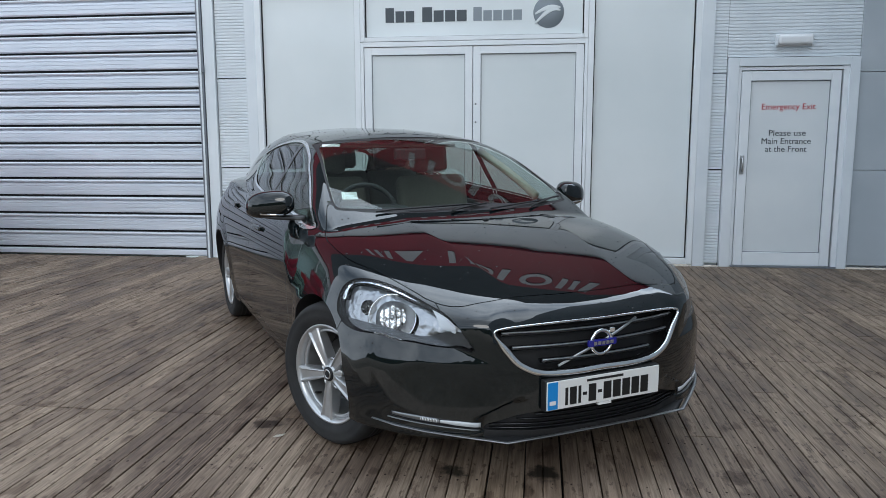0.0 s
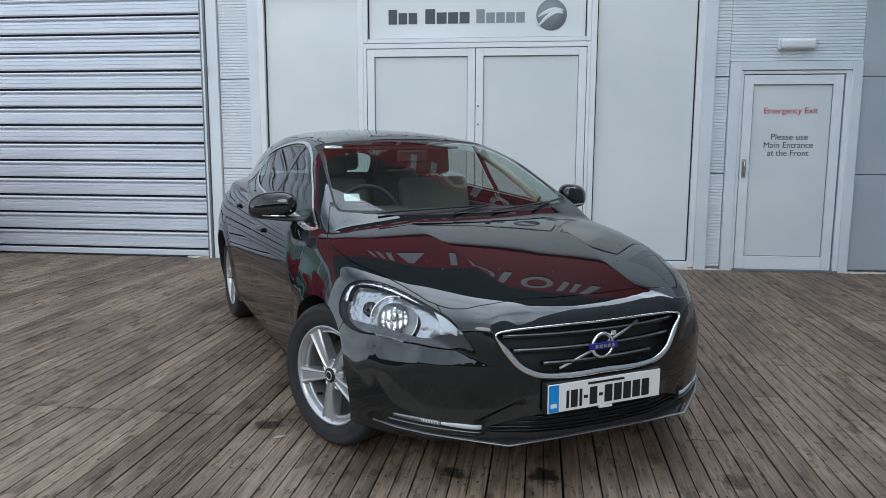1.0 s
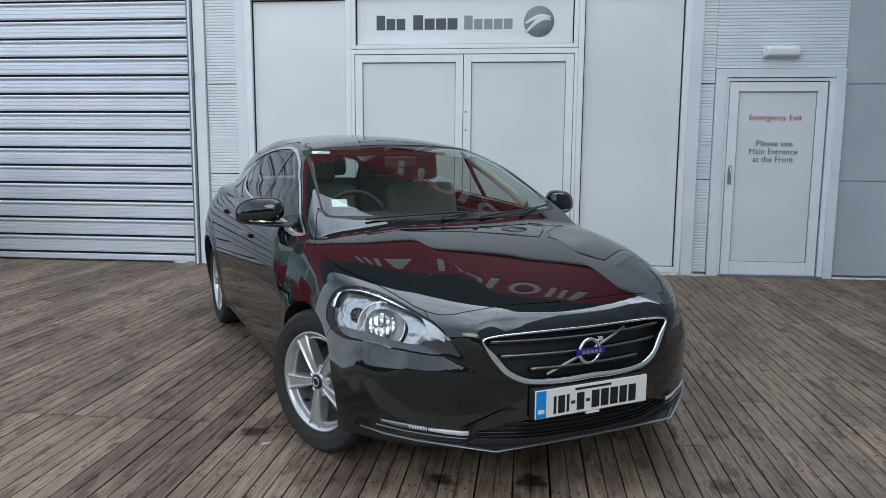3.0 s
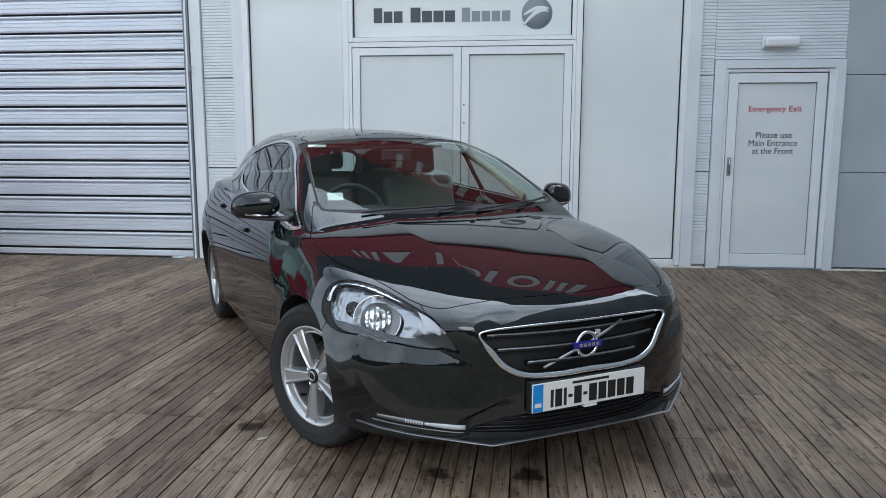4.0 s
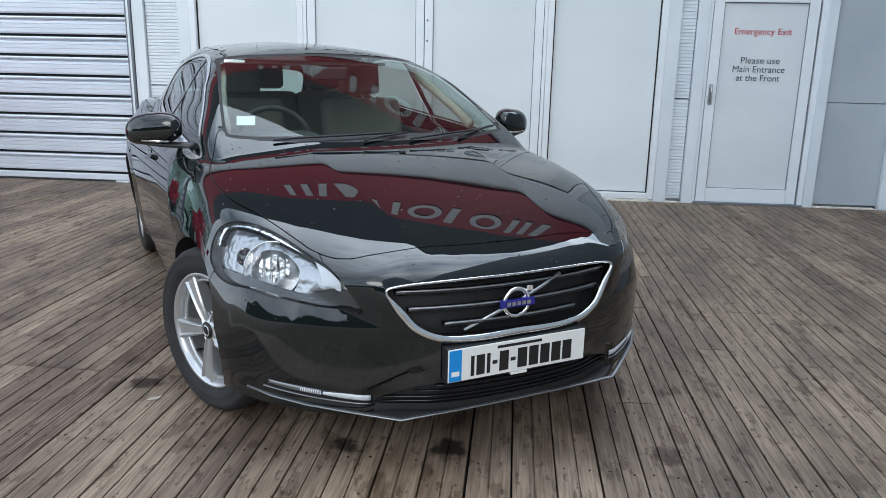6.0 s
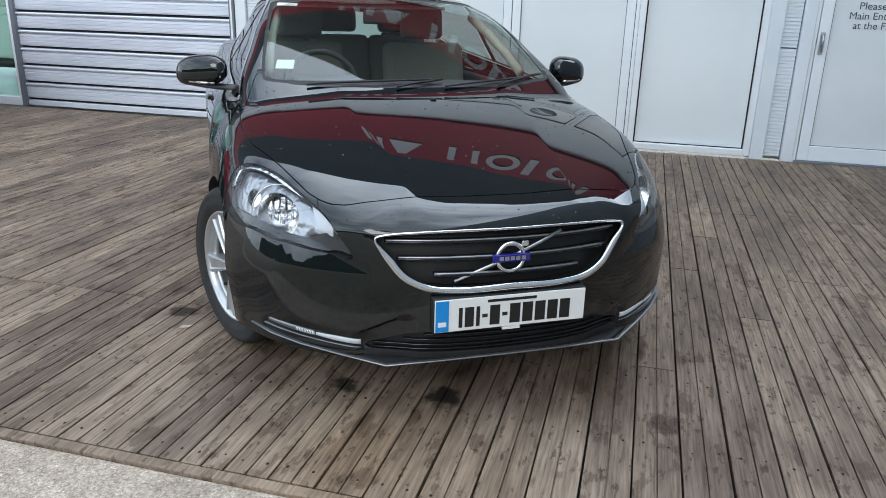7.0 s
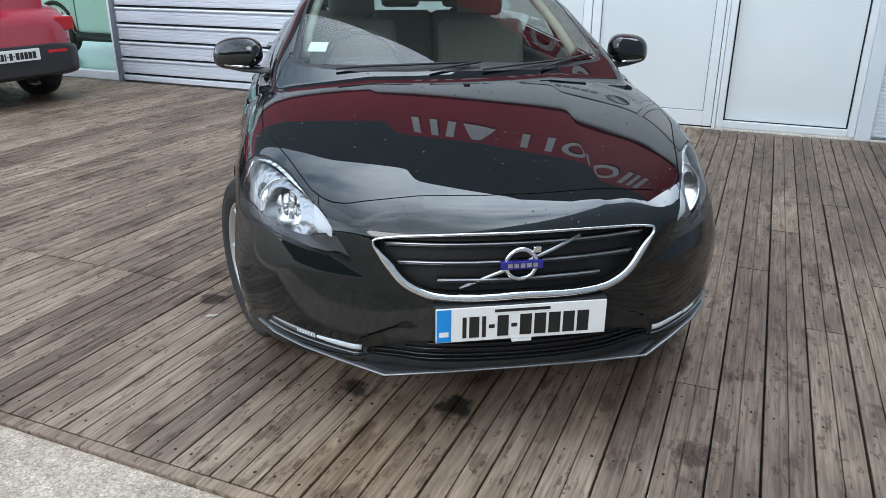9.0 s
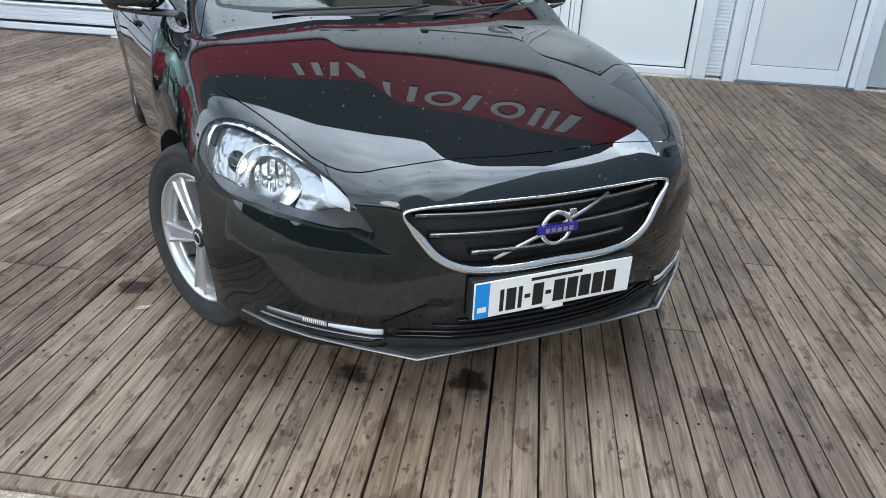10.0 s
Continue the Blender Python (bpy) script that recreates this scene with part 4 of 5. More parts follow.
# ---- materials of the place ----
def wood(name, age=1.0):
    """Weathered deck boards: grain along the board, knots, wet patches; each board its own tone."""
    m = mat(name, (0.2, 0.16, 0.13), 0.5)
    n, l, b = nodes_of(m)
    geo, info = n.new("ShaderNodeNewGeometry"), n.new("ShaderNodeObjectInfo")
    shift = n.new("ShaderNodeVectorMath")
    shift.operation = 'MULTIPLY_ADD'
    shift.inputs[1].default_value = (40, 40, 40)
    l.new(info.outputs["Random"], shift.inputs[0])
    l.new(geo.outputs["Position"], shift.inputs[2])

    def noise_at(scale, stretch, detail, vec):
        mp, nz = n.new("ShaderNodeMapping"), n.new("ShaderNodeTexNoise")
        mp.inputs["Scale"].default_value = stretch
        nz.inputs["Scale"].default_value, nz.inputs["Detail"].default_value = scale, detail
        nz.inputs["Roughness"].default_value = 0.6
        l.new(vec, mp.inputs[0])
        l.new(mp.outputs[0], nz.inputs["Vector"])
        return nz.outputs["Fac"]

    def ramp(fac, a, c, low, high):
        r = n.new("ShaderNodeValToRGB")
        r.color_ramp.elements[0].position, r.color_ramp.elements[1].position = a, c
        r.color_ramp.elements[0].color, r.color_ramp.elements[1].color = (*low, 1), (*high, 1)
        l.new(fac, r.inputs[0])
        return r.outputs[0]

    def mix(kind, fac, a, c):
        x = n.new("ShaderNodeMix")
        x.data_type, x.blend_type = 'RGBA', kind
        if isinstance(fac, float):
            x.inputs[0].default_value = fac
        else:
            l.new(fac, x.inputs[0])
        l.new(a, x.inputs[6])
        l.new(c, x.inputs[7])
        return x.outputs[2]
    grain = noise_at(7, (4, 0.5, 4), 8, shift.outputs[0])
    fine = noise_at(22, (5, 0.2, 5), 5, shift.outputs[0])
    crack = noise_at(24, (5, 0.12, 5), 3, shift.outputs[0])
    base = ramp(grain, 0.3, 0.7, (0.176, 0.134, 0.1), (0.3, 0.236, 0.18))
    base = mix('MULTIPLY', 1.0, base, ramp(fine, 0.36, 0.62, (0.62, 0.59, 0.57), (1.15, 1.14, 1.13)))
    base = mix('MULTIPLY', 0.7, base, ramp(crack, 0.27, 0.31, (0.3, 0.28, 0.27), (1, 1, 1)))
    tone = ramp(info.outputs["Random"], 0.0, 1.0, (0.74, 0.71, 0.71), (1.16, 1.15, 1.12))
    base = mix('MULTIPLY', 1.0, base, tone)
    if age != 1.0:
        base = mix('MULTIPLY', 1.0, base, ramp(fine, 0.35, 0.65, (0.55 * age, 0.52 * age, 0.53 * age), (1.05 * age, age, 1.02 * age)))
    # damp blotches, footprints and knots
    blot = noise_at(2.6, (1.0, 0.4, 1), 9, geo.outputs["Position"])
    base = mix('MULTIPLY', 0.75, base, ramp(blot, 0.38, 0.54, (0.46, 0.41, 0.39), (1.04, 1.04, 1.04)))
    print_ = noise_at(11, (1.0, 0.42, 1), 10, shift.outputs[0])
    base = mix('MULTIPLY', 0.8, base, ramp(print_, 0.392, 0.432, (0.5, 0.45, 0.42), (1, 1, 1)))
    small = noise_at(30, (1.2, 0.4, 1), 7, shift.outputs[0])
    base = mix('MULTIPLY', 0.85, base, ramp(small, 0.365, 0.4, (0.42, 0.38, 0.36), (1, 1, 1)))
    spots = noise_at(24, (1.0, 0.6, 1), 4, shift.outputs[0])
    base = mix('MULTIPLY', 0.85, base, ramp(spots, 0.305, 0.335, (0.3, 0.27, 0.25), (1, 1, 1)))
    # oil and moss stains with shapes of their own
    wob = noise_at(16, (1, 1, 1), 4, geo.outputs["Position"])
    for (x, y), r, c in (((1.546, -5.184), 0.055, (0.05, 0.06, 0.04)), ((1.908, -5.155), 0.075, (0.04, 0.045, 0.035)), ((0.62, -4.78), 0.07, (0.12, 0.08, 0.06)), ((2.66, -5.1), 0.07, (0.3, 0.25, 0.24))):
        ds = n.new("ShaderNodeVectorMath")
        ds.operation = 'DISTANCE'
        ds.inputs[1].default_value = (x, y, 0)
        l.new(geo.outputs["Position"], ds.inputs[0])
        ad = n.new("ShaderNodeMath")
        ad.operation = 'MULTIPLY_ADD'
        ad.inputs[1].default_value = 0.16
        l.new(wob, ad.inputs[0])
        l.new(ds.outputs["Value"], ad.inputs[2])
        base = mix('MULTIPLY', 0.9, base, ramp(ad.outputs[0], r + 0.05, r + 0.085, c, (1, 1, 1)))
    # a paler, warmer patch on the boards ahead of the car
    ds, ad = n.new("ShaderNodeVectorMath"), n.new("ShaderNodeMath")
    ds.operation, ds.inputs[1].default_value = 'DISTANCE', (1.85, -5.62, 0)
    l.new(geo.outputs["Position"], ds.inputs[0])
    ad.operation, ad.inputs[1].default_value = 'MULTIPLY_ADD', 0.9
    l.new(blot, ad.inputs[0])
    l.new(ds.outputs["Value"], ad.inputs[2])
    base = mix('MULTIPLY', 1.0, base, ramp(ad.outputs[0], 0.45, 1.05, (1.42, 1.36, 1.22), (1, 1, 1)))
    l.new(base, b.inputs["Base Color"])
    rr = n.new("ShaderNodeMapRange")
    rr.inputs[1].default_value, rr.inputs[2].default_value, rr.inputs[3].default_value, rr.inputs[4].default_value = 0.36, 0.6, 0.5, 0.78
    l.new(blot, rr.inputs[0])
    l.new(rr.outputs[0], b.inputs["Roughness"])
    b.inputs["Specular IOR Level"].default_value = 0.3
    bp = n.new("ShaderNodeBump")
    bp.inputs["Strength"].default_value, bp.inputs["Distance"].default_value = 0.7, 0.0018
    l.new(fine, bp.inputs["Height"])
    l.new(bp.outputs[0], b.inputs["Normal"])
    return m


DECK = wood("weathered_deck_wood")
DECK_OLD = wood("old_dark_deck_wood", 0.74)
METAL_W = vary(mat("pale_grey_metal", (0.62, 0.65, 0.68), 0.35), (0.7, 0.75, 0.79), (0.79, 0.83, 0.86), 2.2, rough=(0.3, 0.42))
METAL_S = vary(mat("shutter_metal", (0.6, 0.64, 0.7), 0.33, metal=0.25), (0.66, 0.71, 0.79), (0.77, 0.81, 0.88), 3.0, stretch=(0.4, 1, 4), rough=(0.26, 0.42))
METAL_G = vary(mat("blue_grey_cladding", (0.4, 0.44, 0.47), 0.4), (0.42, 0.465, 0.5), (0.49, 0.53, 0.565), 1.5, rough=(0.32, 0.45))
# darker copy of METAL_G: the recess's shade is mixed into this colour
METAL_D = vary(mat("shaded_blue_grey_cladding", (0.3, 0.34, 0.37), 0.4), (0.27, 0.305, 0.33), (0.33, 0.365, 0.395), 1.5, rough=(0.32, 0.45))
FRAME_W = vary(mat("white_frame", (0.72, 0.74, 0.76), 0.32), (0.8, 0.84, 0.87), (0.87, 0.9, 0.92), 4.0, rough=(0.26, 0.4))
RAIL = mat("grey_rail", (0.2, 0.22, 0.25), 0.4, metal=0.3)
GASKET = mat("gasket", (0.014, 0.015, 0.017), 0.7, spec=0.2)
FILM = vary(mat("filmed_glass", (0.56, 0.6, 0.6), 0.08), (0.74, 0.79, 0.8), (0.83, 0.87, 0.88), 0.8, rough=(0.05, 0.12))
LEAF = vary(mat("door_panel", (0.66, 0.69, 0.7), 0.3), (0.72, 0.76, 0.78), (0.79, 0.82, 0.83), 1.6, rough=(0.25, 0.36))
RED_SIGN = vary(mat("red_fascia", (0.36, 0.012, 0.03), 0.35), (0.32, 0.011, 0.026), (0.4, 0.015, 0.035), 1.0)
SIGN_WHITE = mat("sign_white", (0.7, 0.7, 0.71), 0.4)
DARK_CLAD = vary(mat("dark_cladding", (0.05, 0.055, 0.06), 0.5), (0.04, 0.045, 0.05), (0.06, 0.065, 0.07), 1.2)
RED_INK = mat("red_lettering", (0.55, 0.03, 0.04), 0.5)
GREY_INK = mat("dark_grey_lettering", (0.07, 0.085, 0.1), 0.5)
PALE_INK = mat("mid_grey_lettering", (0.26, 0.3, 0.33), 0.5)


def speckled(name, tones, grain, stain, bump, flecks):
    """Mineral ground: broad stains under fine grains, with pale flecks."""
    m = mat(name, tones[0], 0.85, spec=0.25)
    n, l, b = nodes_of(m)
    geo, bp = n.new("ShaderNodeNewGeometry"), n.new("ShaderNodeBump")

    def noise_ramp(scale, detail, a, c, low, high):
        nz, rp = n.new("ShaderNodeTexNoise"), n.new("ShaderNodeValToRGB")
        nz.inputs["Scale"].default_value, nz.inputs["Detail"].default_value, nz.inputs["Roughness"].default_value = scale, detail, 0.7
        rp.color_ramp.elements[0].position, rp.color_ramp.elements[1].position = a, c
        rp.color_ramp.elements[0].color, rp.color_ramp.elements[1].color = (*low, 1), (*high, 1)
        l.new(geo.outputs["Position"], nz.inputs["Vector"])
        l.new(nz.outputs["Fac"], rp.inputs[0])
        return nz.outputs["Fac"], rp.outputs[0]

    def mixed(kind, fac, a, c):
        x = n.new("ShaderNodeMix")
        x.data_type, x.blend_type = 'RGBA', kind
        if isinstance(fac, float):
            x.inputs[0].default_value = fac
        else:
            l.new(fac, x.inputs[0])
        l.new(a, x.inputs[6])
        l.new(c, x.inputs[7])
        return x.outputs[2]
    fine, colour = noise_ramp(grain, 4.0, 0.34, 0.66, *tones)
    _, broad = noise_ramp(stain, 7.0, 0.32, 0.66, (0.74, 0.72, 0.69), (1.14, 1.13, 1.12))
    _, mid = noise_ramp(stain * 9, 6.0, 0.36, 0.6, (0.8, 0.79, 0.78), (1.08, 1.08, 1.08))
    _, fleck = noise_ramp(grain * 0.55, 2.0, 0.62, 0.68, (0, 0, 0), flecks)
    colour = mixed('ADD', 1.0, mixed('MULTIPLY', 1.0, mixed('MULTIPLY', 1.0, colour, broad), mid), fleck)
    l.new(colour, b.inputs["Base Color"])
    bp.inputs["Strength"].default_value, bp.inputs["Distance"].default_value = 1.0, bump
    l.new(fine, bp.inputs["Height"])
    l.new(bp.outputs[0], b.inputs["Normal"])
    return m


CONCRETE = speckled("concrete", ((0.22, 0.182, 0.145), (0.56, 0.475, 0.39)), 130.0, 2.2, 0.0025, (0.2, 0.18, 0.16))
ASPHALT = speckled("asphalt", ((0.04, 0.035, 0.028), (0.44, 0.385, 0.31)), 95.0, 1.4, 0.008, (0.3, 0.28, 0.24))
SHOW_FLOOR = mat("showroom_floor", (0.7, 0.76, 0.73), 0.25)
SHOW_WALL = mat("showroom_wall", (0.6, 0.63, 0.61), 0.7)
SHOP_GLASS = pane("showroom_glass", (0.8, 0.9, 0.86))
HEDGE = vary(mat("distant_trees", (0.03, 0.04, 0.025), 0.9), (0.02, 0.028, 0.018), (0.05, 0.06, 0.04), 0.7)


def slab(name, x0, x1, y0, y1, z0, z1, material, parent=None, label="", bevel=0.0, segments=1):
    return part(name, block((x0, y0, z0), (x1, y1, z1), bevel, segments), material, parent, label)


def setting(ob, label, category):
    return tagged(ob, label, category, kind="structure")


def ribs(name, x0, x1, z0, z1, pitch, depth, y, material, parent, label=""):
    """A panel with fine horizontal ribs."""
    bm = bmesh.new()
    n = max(1, int(round((z1 - z0) / pitch)))
    h = (z1 - z0) / n
    prof = [(y + 0.03, z0), (y, z0)]
    for i in range(n):
        a = z0 + i * h
        prof += [(y, a + h * 0.55), (y + depth, a + h * 0.65), (y + depth, a + h * 0.9), (y, a + h)]
    prof += [(y + 0.03, z1)]
    left = [bm.verts.new((x0, yy, zz)) for yy, zz in prof]
    right = [bm.verts.new((x1, yy, zz)) for yy, zz in prof]
    for i in range(len(prof) - 1):
        bm.faces.new((left[i], right[i], right[i + 1], left[i + 1]))
    return part(name, bm, material, parent, label)


# ---- ground ----
ground = setting(slab("ground", -1500, 1500, -1500, 1500, -1.2, -0.075, ASPHALT), "grey asphalt forecourt", "asphalt")
edge_rnd = random.Random(8)
bm = bmesh.new()
rows = []
for x in [-30.0] + list(np.arange(-7, 7.001, 0.025)) + [30.0]:
    rag = -6.13 + 0.014 * noise.noise((x * 2.1, 0.3, 0)) + 0.012 * noise.noise((x * 13, 4.1, 0)) + edge_rnd.uniform(-0.003, 0.003)
    rows.append([bm.verts.new(v) for v in ((x, -5.812, -0.4), (x, -5.812, -0.014), (x, -5.82, -0.012), (x, rag + 0.012, -0.012), (x, rag + 0.004, -0.015), (x, rag, -0.022), (x, rag, -0.4))])
for a, b in zip(rows, rows[1:]):
    for k in range(6):
        bm.faces.new((a[k], a[k + 1], b[k + 1], b[k]))
bmesh.ops.recalc_face_normals(bm, faces=bm.faces)
setting(part("pavement", bm, CONCRETE), "worn concrete kerb strip beside the deck", "concrete strip")
setting(slab("road", -60, 60, -60, -6.11, -0.3, -0.024, ASPHALT), "coarse dark asphalt beside the kerb strip", "asphalt")

# ---- the building ----
wall = setting(slab("wall_north", -9.2, -4.72, 0.12, 0.4, 2.95, 6.4, METAL_W), "pale grey metal-clad showroom wall", "wall")
for x0, x1, z0, z1 in ((-4.62, -1.84, 3.2, 6.4), (-1.84, -1.1, 0, 6.4), (-1.1, 3.45, 2.93, 6.4), (3.45, 3.84, 0, 3.8), (3.84, 4.9, 2.06, 3.8), (4.9, 5.7, 0, 3.8)):
    slab("wall_section", x0, x1, 0.06, 0.4, z0, z1, METAL_W, wall)
# upper cladding over the glazing, the red fascia with white shapes, the dark parapet
slab("upper_panel", -1.84, 5.72, 0.0, 0.055, 2.95, 3.8, METAL_W, wall, bevel=0.004)
fascia = setting(slab("fascia", -13.9, 4.6, -0.12, 0.05, 3.76, 5.34, RED_SIGN, None, "", 0.01), "deep red fascia board over the doors", "fascia")


def sign_shape(kind, x0, x1):
    """One plain raised shape of the sign: a bar, two leaning bars, a wedge or a ring."""
    low, high, mid = 4.62, 5.16, (x0 + x1) / 2
    bm = bmesh.new()
    if kind == "ring":
        n = 28
        loops = [[((mid + (x1 - x0) / 2 * r * math.cos(t), (low + high) / 2 + (high - low) / 2 * r * math.sin(t))) for t in np.arange(n) * 2 * math.pi / n] for r in (1.0, 0.62)]
        quads = [(loops[0][k], loops[0][(k + 1) % n], loops[1][(k + 1) % n], loops[1][k]) for k in range(n)]
    elif kind == "wedge":
        quads = [((x0, low), (x1, low), (mid + 0.06, high), (mid - 0.06, high))]
    elif kind == "lean":
        quads = [((x0, low), (x0 + 0.1, low), (x0 + 0.16, high), (x0 + 0.06, high)), ((x1 - 0.16, low), (x1 - 0.06, low), (x1, high), (x1 - 0.1, high))]
    else:
        quads = [((x0, low), (x1, low), (x1, high), (x0, high))]
    for q in quads:
        a = [bm.verts.new((u, -0.15, v)) for u, v in q]
        b = [bm.verts.new((u, -0.121, v)) for u, v in q]
        bm.faces.new(a)
        for k in range(4):
            bm.faces.new((a[k], b[k], b[(k + 1) % 4], a[(k + 1) % 4]))
    bmesh.ops.recalc_face_normals(bm, faces=bm.faces)
    part("white_shape", bm, SIGN_WHITE, fascia)


x = -0.55
for kind, w, gap in (("lean", 0.42, 0.1), ("bar", 0.11, 0.1), ("wedge", 0.46, 0.36), ("lean", 0.5, 0.09), ("ring", 0.46, 0.09), ("bar", 0.12, 0.2), ("ring", 0.46, 0.09), ("lean", 0.36, 0.09), ("bar", 0.16, 0.09)):
    sign_shape(kind, x, x + w)
    x += w + gap
setting(slab("parapet", -14.2, 4.6, -0.05, 0.4, 5.36, 7.85, DARK_CLAD), "dark cladding above the red fascia", "parapet")

# roller shutter: fifteen ribbed slats between two guides
shutter = setting(slab("door_1", -4.62, -1.84, 0.1, 0.14, 0.0, 3.3, RAIL), "closed ribbed metal roller shutter, pale blue-grey", "roller shutter")
H_ = 0.1995
prof = [(0.055, 0.024), (-0.004, 0.025), (-0.012, 0.04), (-0.012, 0.072), (-0.005, 0.076), (-0.005, 0.08), (-0.012, 0.084), (-0.012, 0.116), (-0.005, 0.12), (-0.005, 0.124), (-0.012, 0.128), (-0.01, 0.15), (0.012, 0.158), (0.012, 0.165), (-0.02, 0.172), (-0.024, 0.184), (-0.02, 0.196), (0.055, 0.1995)]
bm = bmesh.new()
a = [bm.verts.new((-4.6, y, z)) for y, z in prof]
b = [bm.verts.new((-1.85, y, z)) for y, z in prof]
for i in range(len(prof) - 1):
    bm.faces.new((a[i], b[i], b[i + 1], a[i + 1]))
slat = part("slat", bm, METAL_S, shutter)
# a near-black strip stands for the shaded groove between slats
joint_shade = slab("joint_shade", -4.6, -1.85, 0.02, 0.05, 0.0, 0.023, GASKET, shutter)
joint_shade.location = (0, 0, 0.08)
slat.location = (0, 0.0, 0.08)
for k in range(1, 16):
    s = new("slat", slat.data)
    s.parent, s.location = shutter, (0, 0.0, 0.08 + k * H_)
    s = new("joint_shade", joint_shade.data)
    s.parent, s.location = shutter, (0, 0.0, 0.08 + k * H_)
slab("bottom_bar", -4.6, -1.85, -0.02, 0.06, 0.015, 0.078, METAL_S, shutter, bevel=0.006)
for x0, x1 in ((-1.848, -1.786), (-4.66, -4.6)):
    slab("guide_rail", x0, x1, -0.05, 0.1, 0.0, 3.3, RAIL, shutter, bevel=0.004)
slab("guide_lip", -1.826, -1.806, -0.056, -0.0505, 0.0, 3.3, METAL_W, shutter)
slab("shutter_lock", -1.8, -1.77, -0.075, -0.0505, 2.05, 2.13, RAIL, shutter, bevel=0.004)
setting(slab("trim_1", -1.78, -1.66, -0.035, 0.06, 0.0, 3.3, METAL_W, bevel=0.004), "pale grey corner flashing beside the shutter", "trim")


def cladding(name, x0, x1, levels, label):
    """A column of ribbed panels with open joints."""
    col = setting(slab(name, x0, x1, 0.03, 0.059, levels[0], levels[-1], GASKET), label, "cladding")
    for z0, z1 in zip(levels, levels[1:]):
        ribs("panel", x0, x1, z0 + 0.005, z1 - 0.005, 0.0325, 0.01, 0.0, METAL_W, col)
    return col


cladding("cladding_1", -1.652, -1.31, (0.0, 1.016, 1.99, 2.95), "narrow column of finely ribbed pale metal panels")
setting(slab("trim_2", -1.308, -1.19, -0.03, 0.06, 0.0, 2.95, METAL_W, bevel=0.004), "flat pale metal flashing", "trim")
cladding("cladding_2", 3.6, 3.738, (0.03, 1.006, 1.977, 2.95), "narrow column of finely ribbed pale metal panels")
top = cladding("cladding_3", 3.74, 4.998, (2.125, 2.95), "finely ribbed pale metal panel over the exit door")
setting(slab("trim_3", 3.475, 3.598, -0.03, 0.06, 0.0, 2.95, METAL_W, bevel=0.004), "flat pale metal flashing", "trim")

# glazing frames and filmed panes
def window(name, x0, x1, z0, z1, w, label, y=0.0):
    win = setting(slab(name, x0 + w, x1 - w, y + 0.03, y + 0.04, z0 + w, z1 - w, FILM), label, "window")
    for a0, a1, b0, b1 in ((x0, x0 + w, z0, z1), (x1 - w, x1, z0, z1), (x0 + w, x1 - w, z0, z0 + w), (x0 + w, x1 - w, z1 - w, z1)):
        slab("window_frame", a0, a1, y - 0.03, y + 0.06, b0, b1, FRAME_W, win, bevel=0.004)
    for a0, a1, b0, b1 in ((x0 + w, x0 + w + 0.012, z0 + w, z1 - w), (x1 - w - 0.012, x1 - w, z0 + w, z1 - w), (x0 + w + 0.012, x1 - w - 0.012, z1 - w - 0.012, z1 - w), (x0 + w + 0.012, x1 - w - 0.012, z0 + w, z0 + w + 0.008)):
        slab("gasket", a0, a1, y + 0.02, y + 0.0295, b0, b1, GASKET, win)
    return win


window("window_1", -1.19, -0.031, 0.02, 2.93, 0.062, "tall pane with pale grey film in a white frame")
window("window_2", 2.356, 3.475, 0.02, 2.93, 0.058, "tall pane with pale grey film in a white frame")
sign = window("window_3", -0.029, 2.354, 2.345, 2.93, 0.045, "filmed transom pane with grey lettering bars")
for x0, x1, z0, z1, m in ((0.236, 0.56, 2.545, 2.695, GREY_INK), (0.63, 1.115, 2.545, 2.695, GREY_INK), (1.17, 1.69, 2.545, 2.685, PALE_INK)):
    n = int((x1 - x0) / 0.1)
    w = (x1 - x0) / n
    for k in range(n):
        slab("lettering_bar", x0 + k * w, x0 + (k + 1) * w - 0.016, 0.0265, 0.0292, z0, z1 - (0.035 if k else 0), m, sign)
disc = part("round_mark", lathe([(0.0, 0.0), (0.157, 0.0), (0.157, 0.003), (0.0, 0.003)], 48, Matrix.Translation((1.948, 0.0292, 2.615)) @ Matrix.Rotation(radians(90), 4, 'X')), PALE_INK, sign)
for z, tilt, r in ((2.62, 0.04, 0.05), (2.56, 0.09, 0.0)):
    part("swoosh", stick([(1.948 + t * 0.15, 0.0255, z + tilt * math.sin((t + 0.6) * 1.4) - 0.02 * t * t + r * 0.3) for t in np.linspace(-0.92, 0.8, 12)], [(0.0006, 0.02 * (1 - abs(t) * 0.7) + 0.003) for t in np.linspace(-1, 1, 12)]), FILM, disc)


def leaf(parent, x0, x1, z0, z1, w, low, y, fill):
    slab("leaf_panel", x0 + w, x1 - w, y + 0.012, y + 0.03, z0 + low, z1 - w, fill, parent)
    for a0, a1, b0, b1 in ((x0, x0 + w, z0, z1), (x1 - w, x1, z0, z1), (x0 + w, x1 - w, z0, z0 + low), (x0 + w, x1 - w, z1 - w, z1)):
        slab("leaf_frame", a0, a1, y - 0.012, y + 0.04, b0, b1, FRAME_W, parent, bevel=0.003)
    for a0, a1, b0, b1 in ((x0 + w, x0 + w + 0.007, z0 + low, z1 - w), (x1 - w - 0.007, x1 - w, z0 + low, z1 - w), (x0 + w + 0.007, x1 - w - 0.007, z1 - w - 0.007, z1 - w), (x0 + w + 0.007, x1 - w - 0.007, z0 + low, z0 + low + 0.006)):
        slab("bead", a0, a1, y + 0.004, y + 0.0115, b0, b1, RAIL, parent)


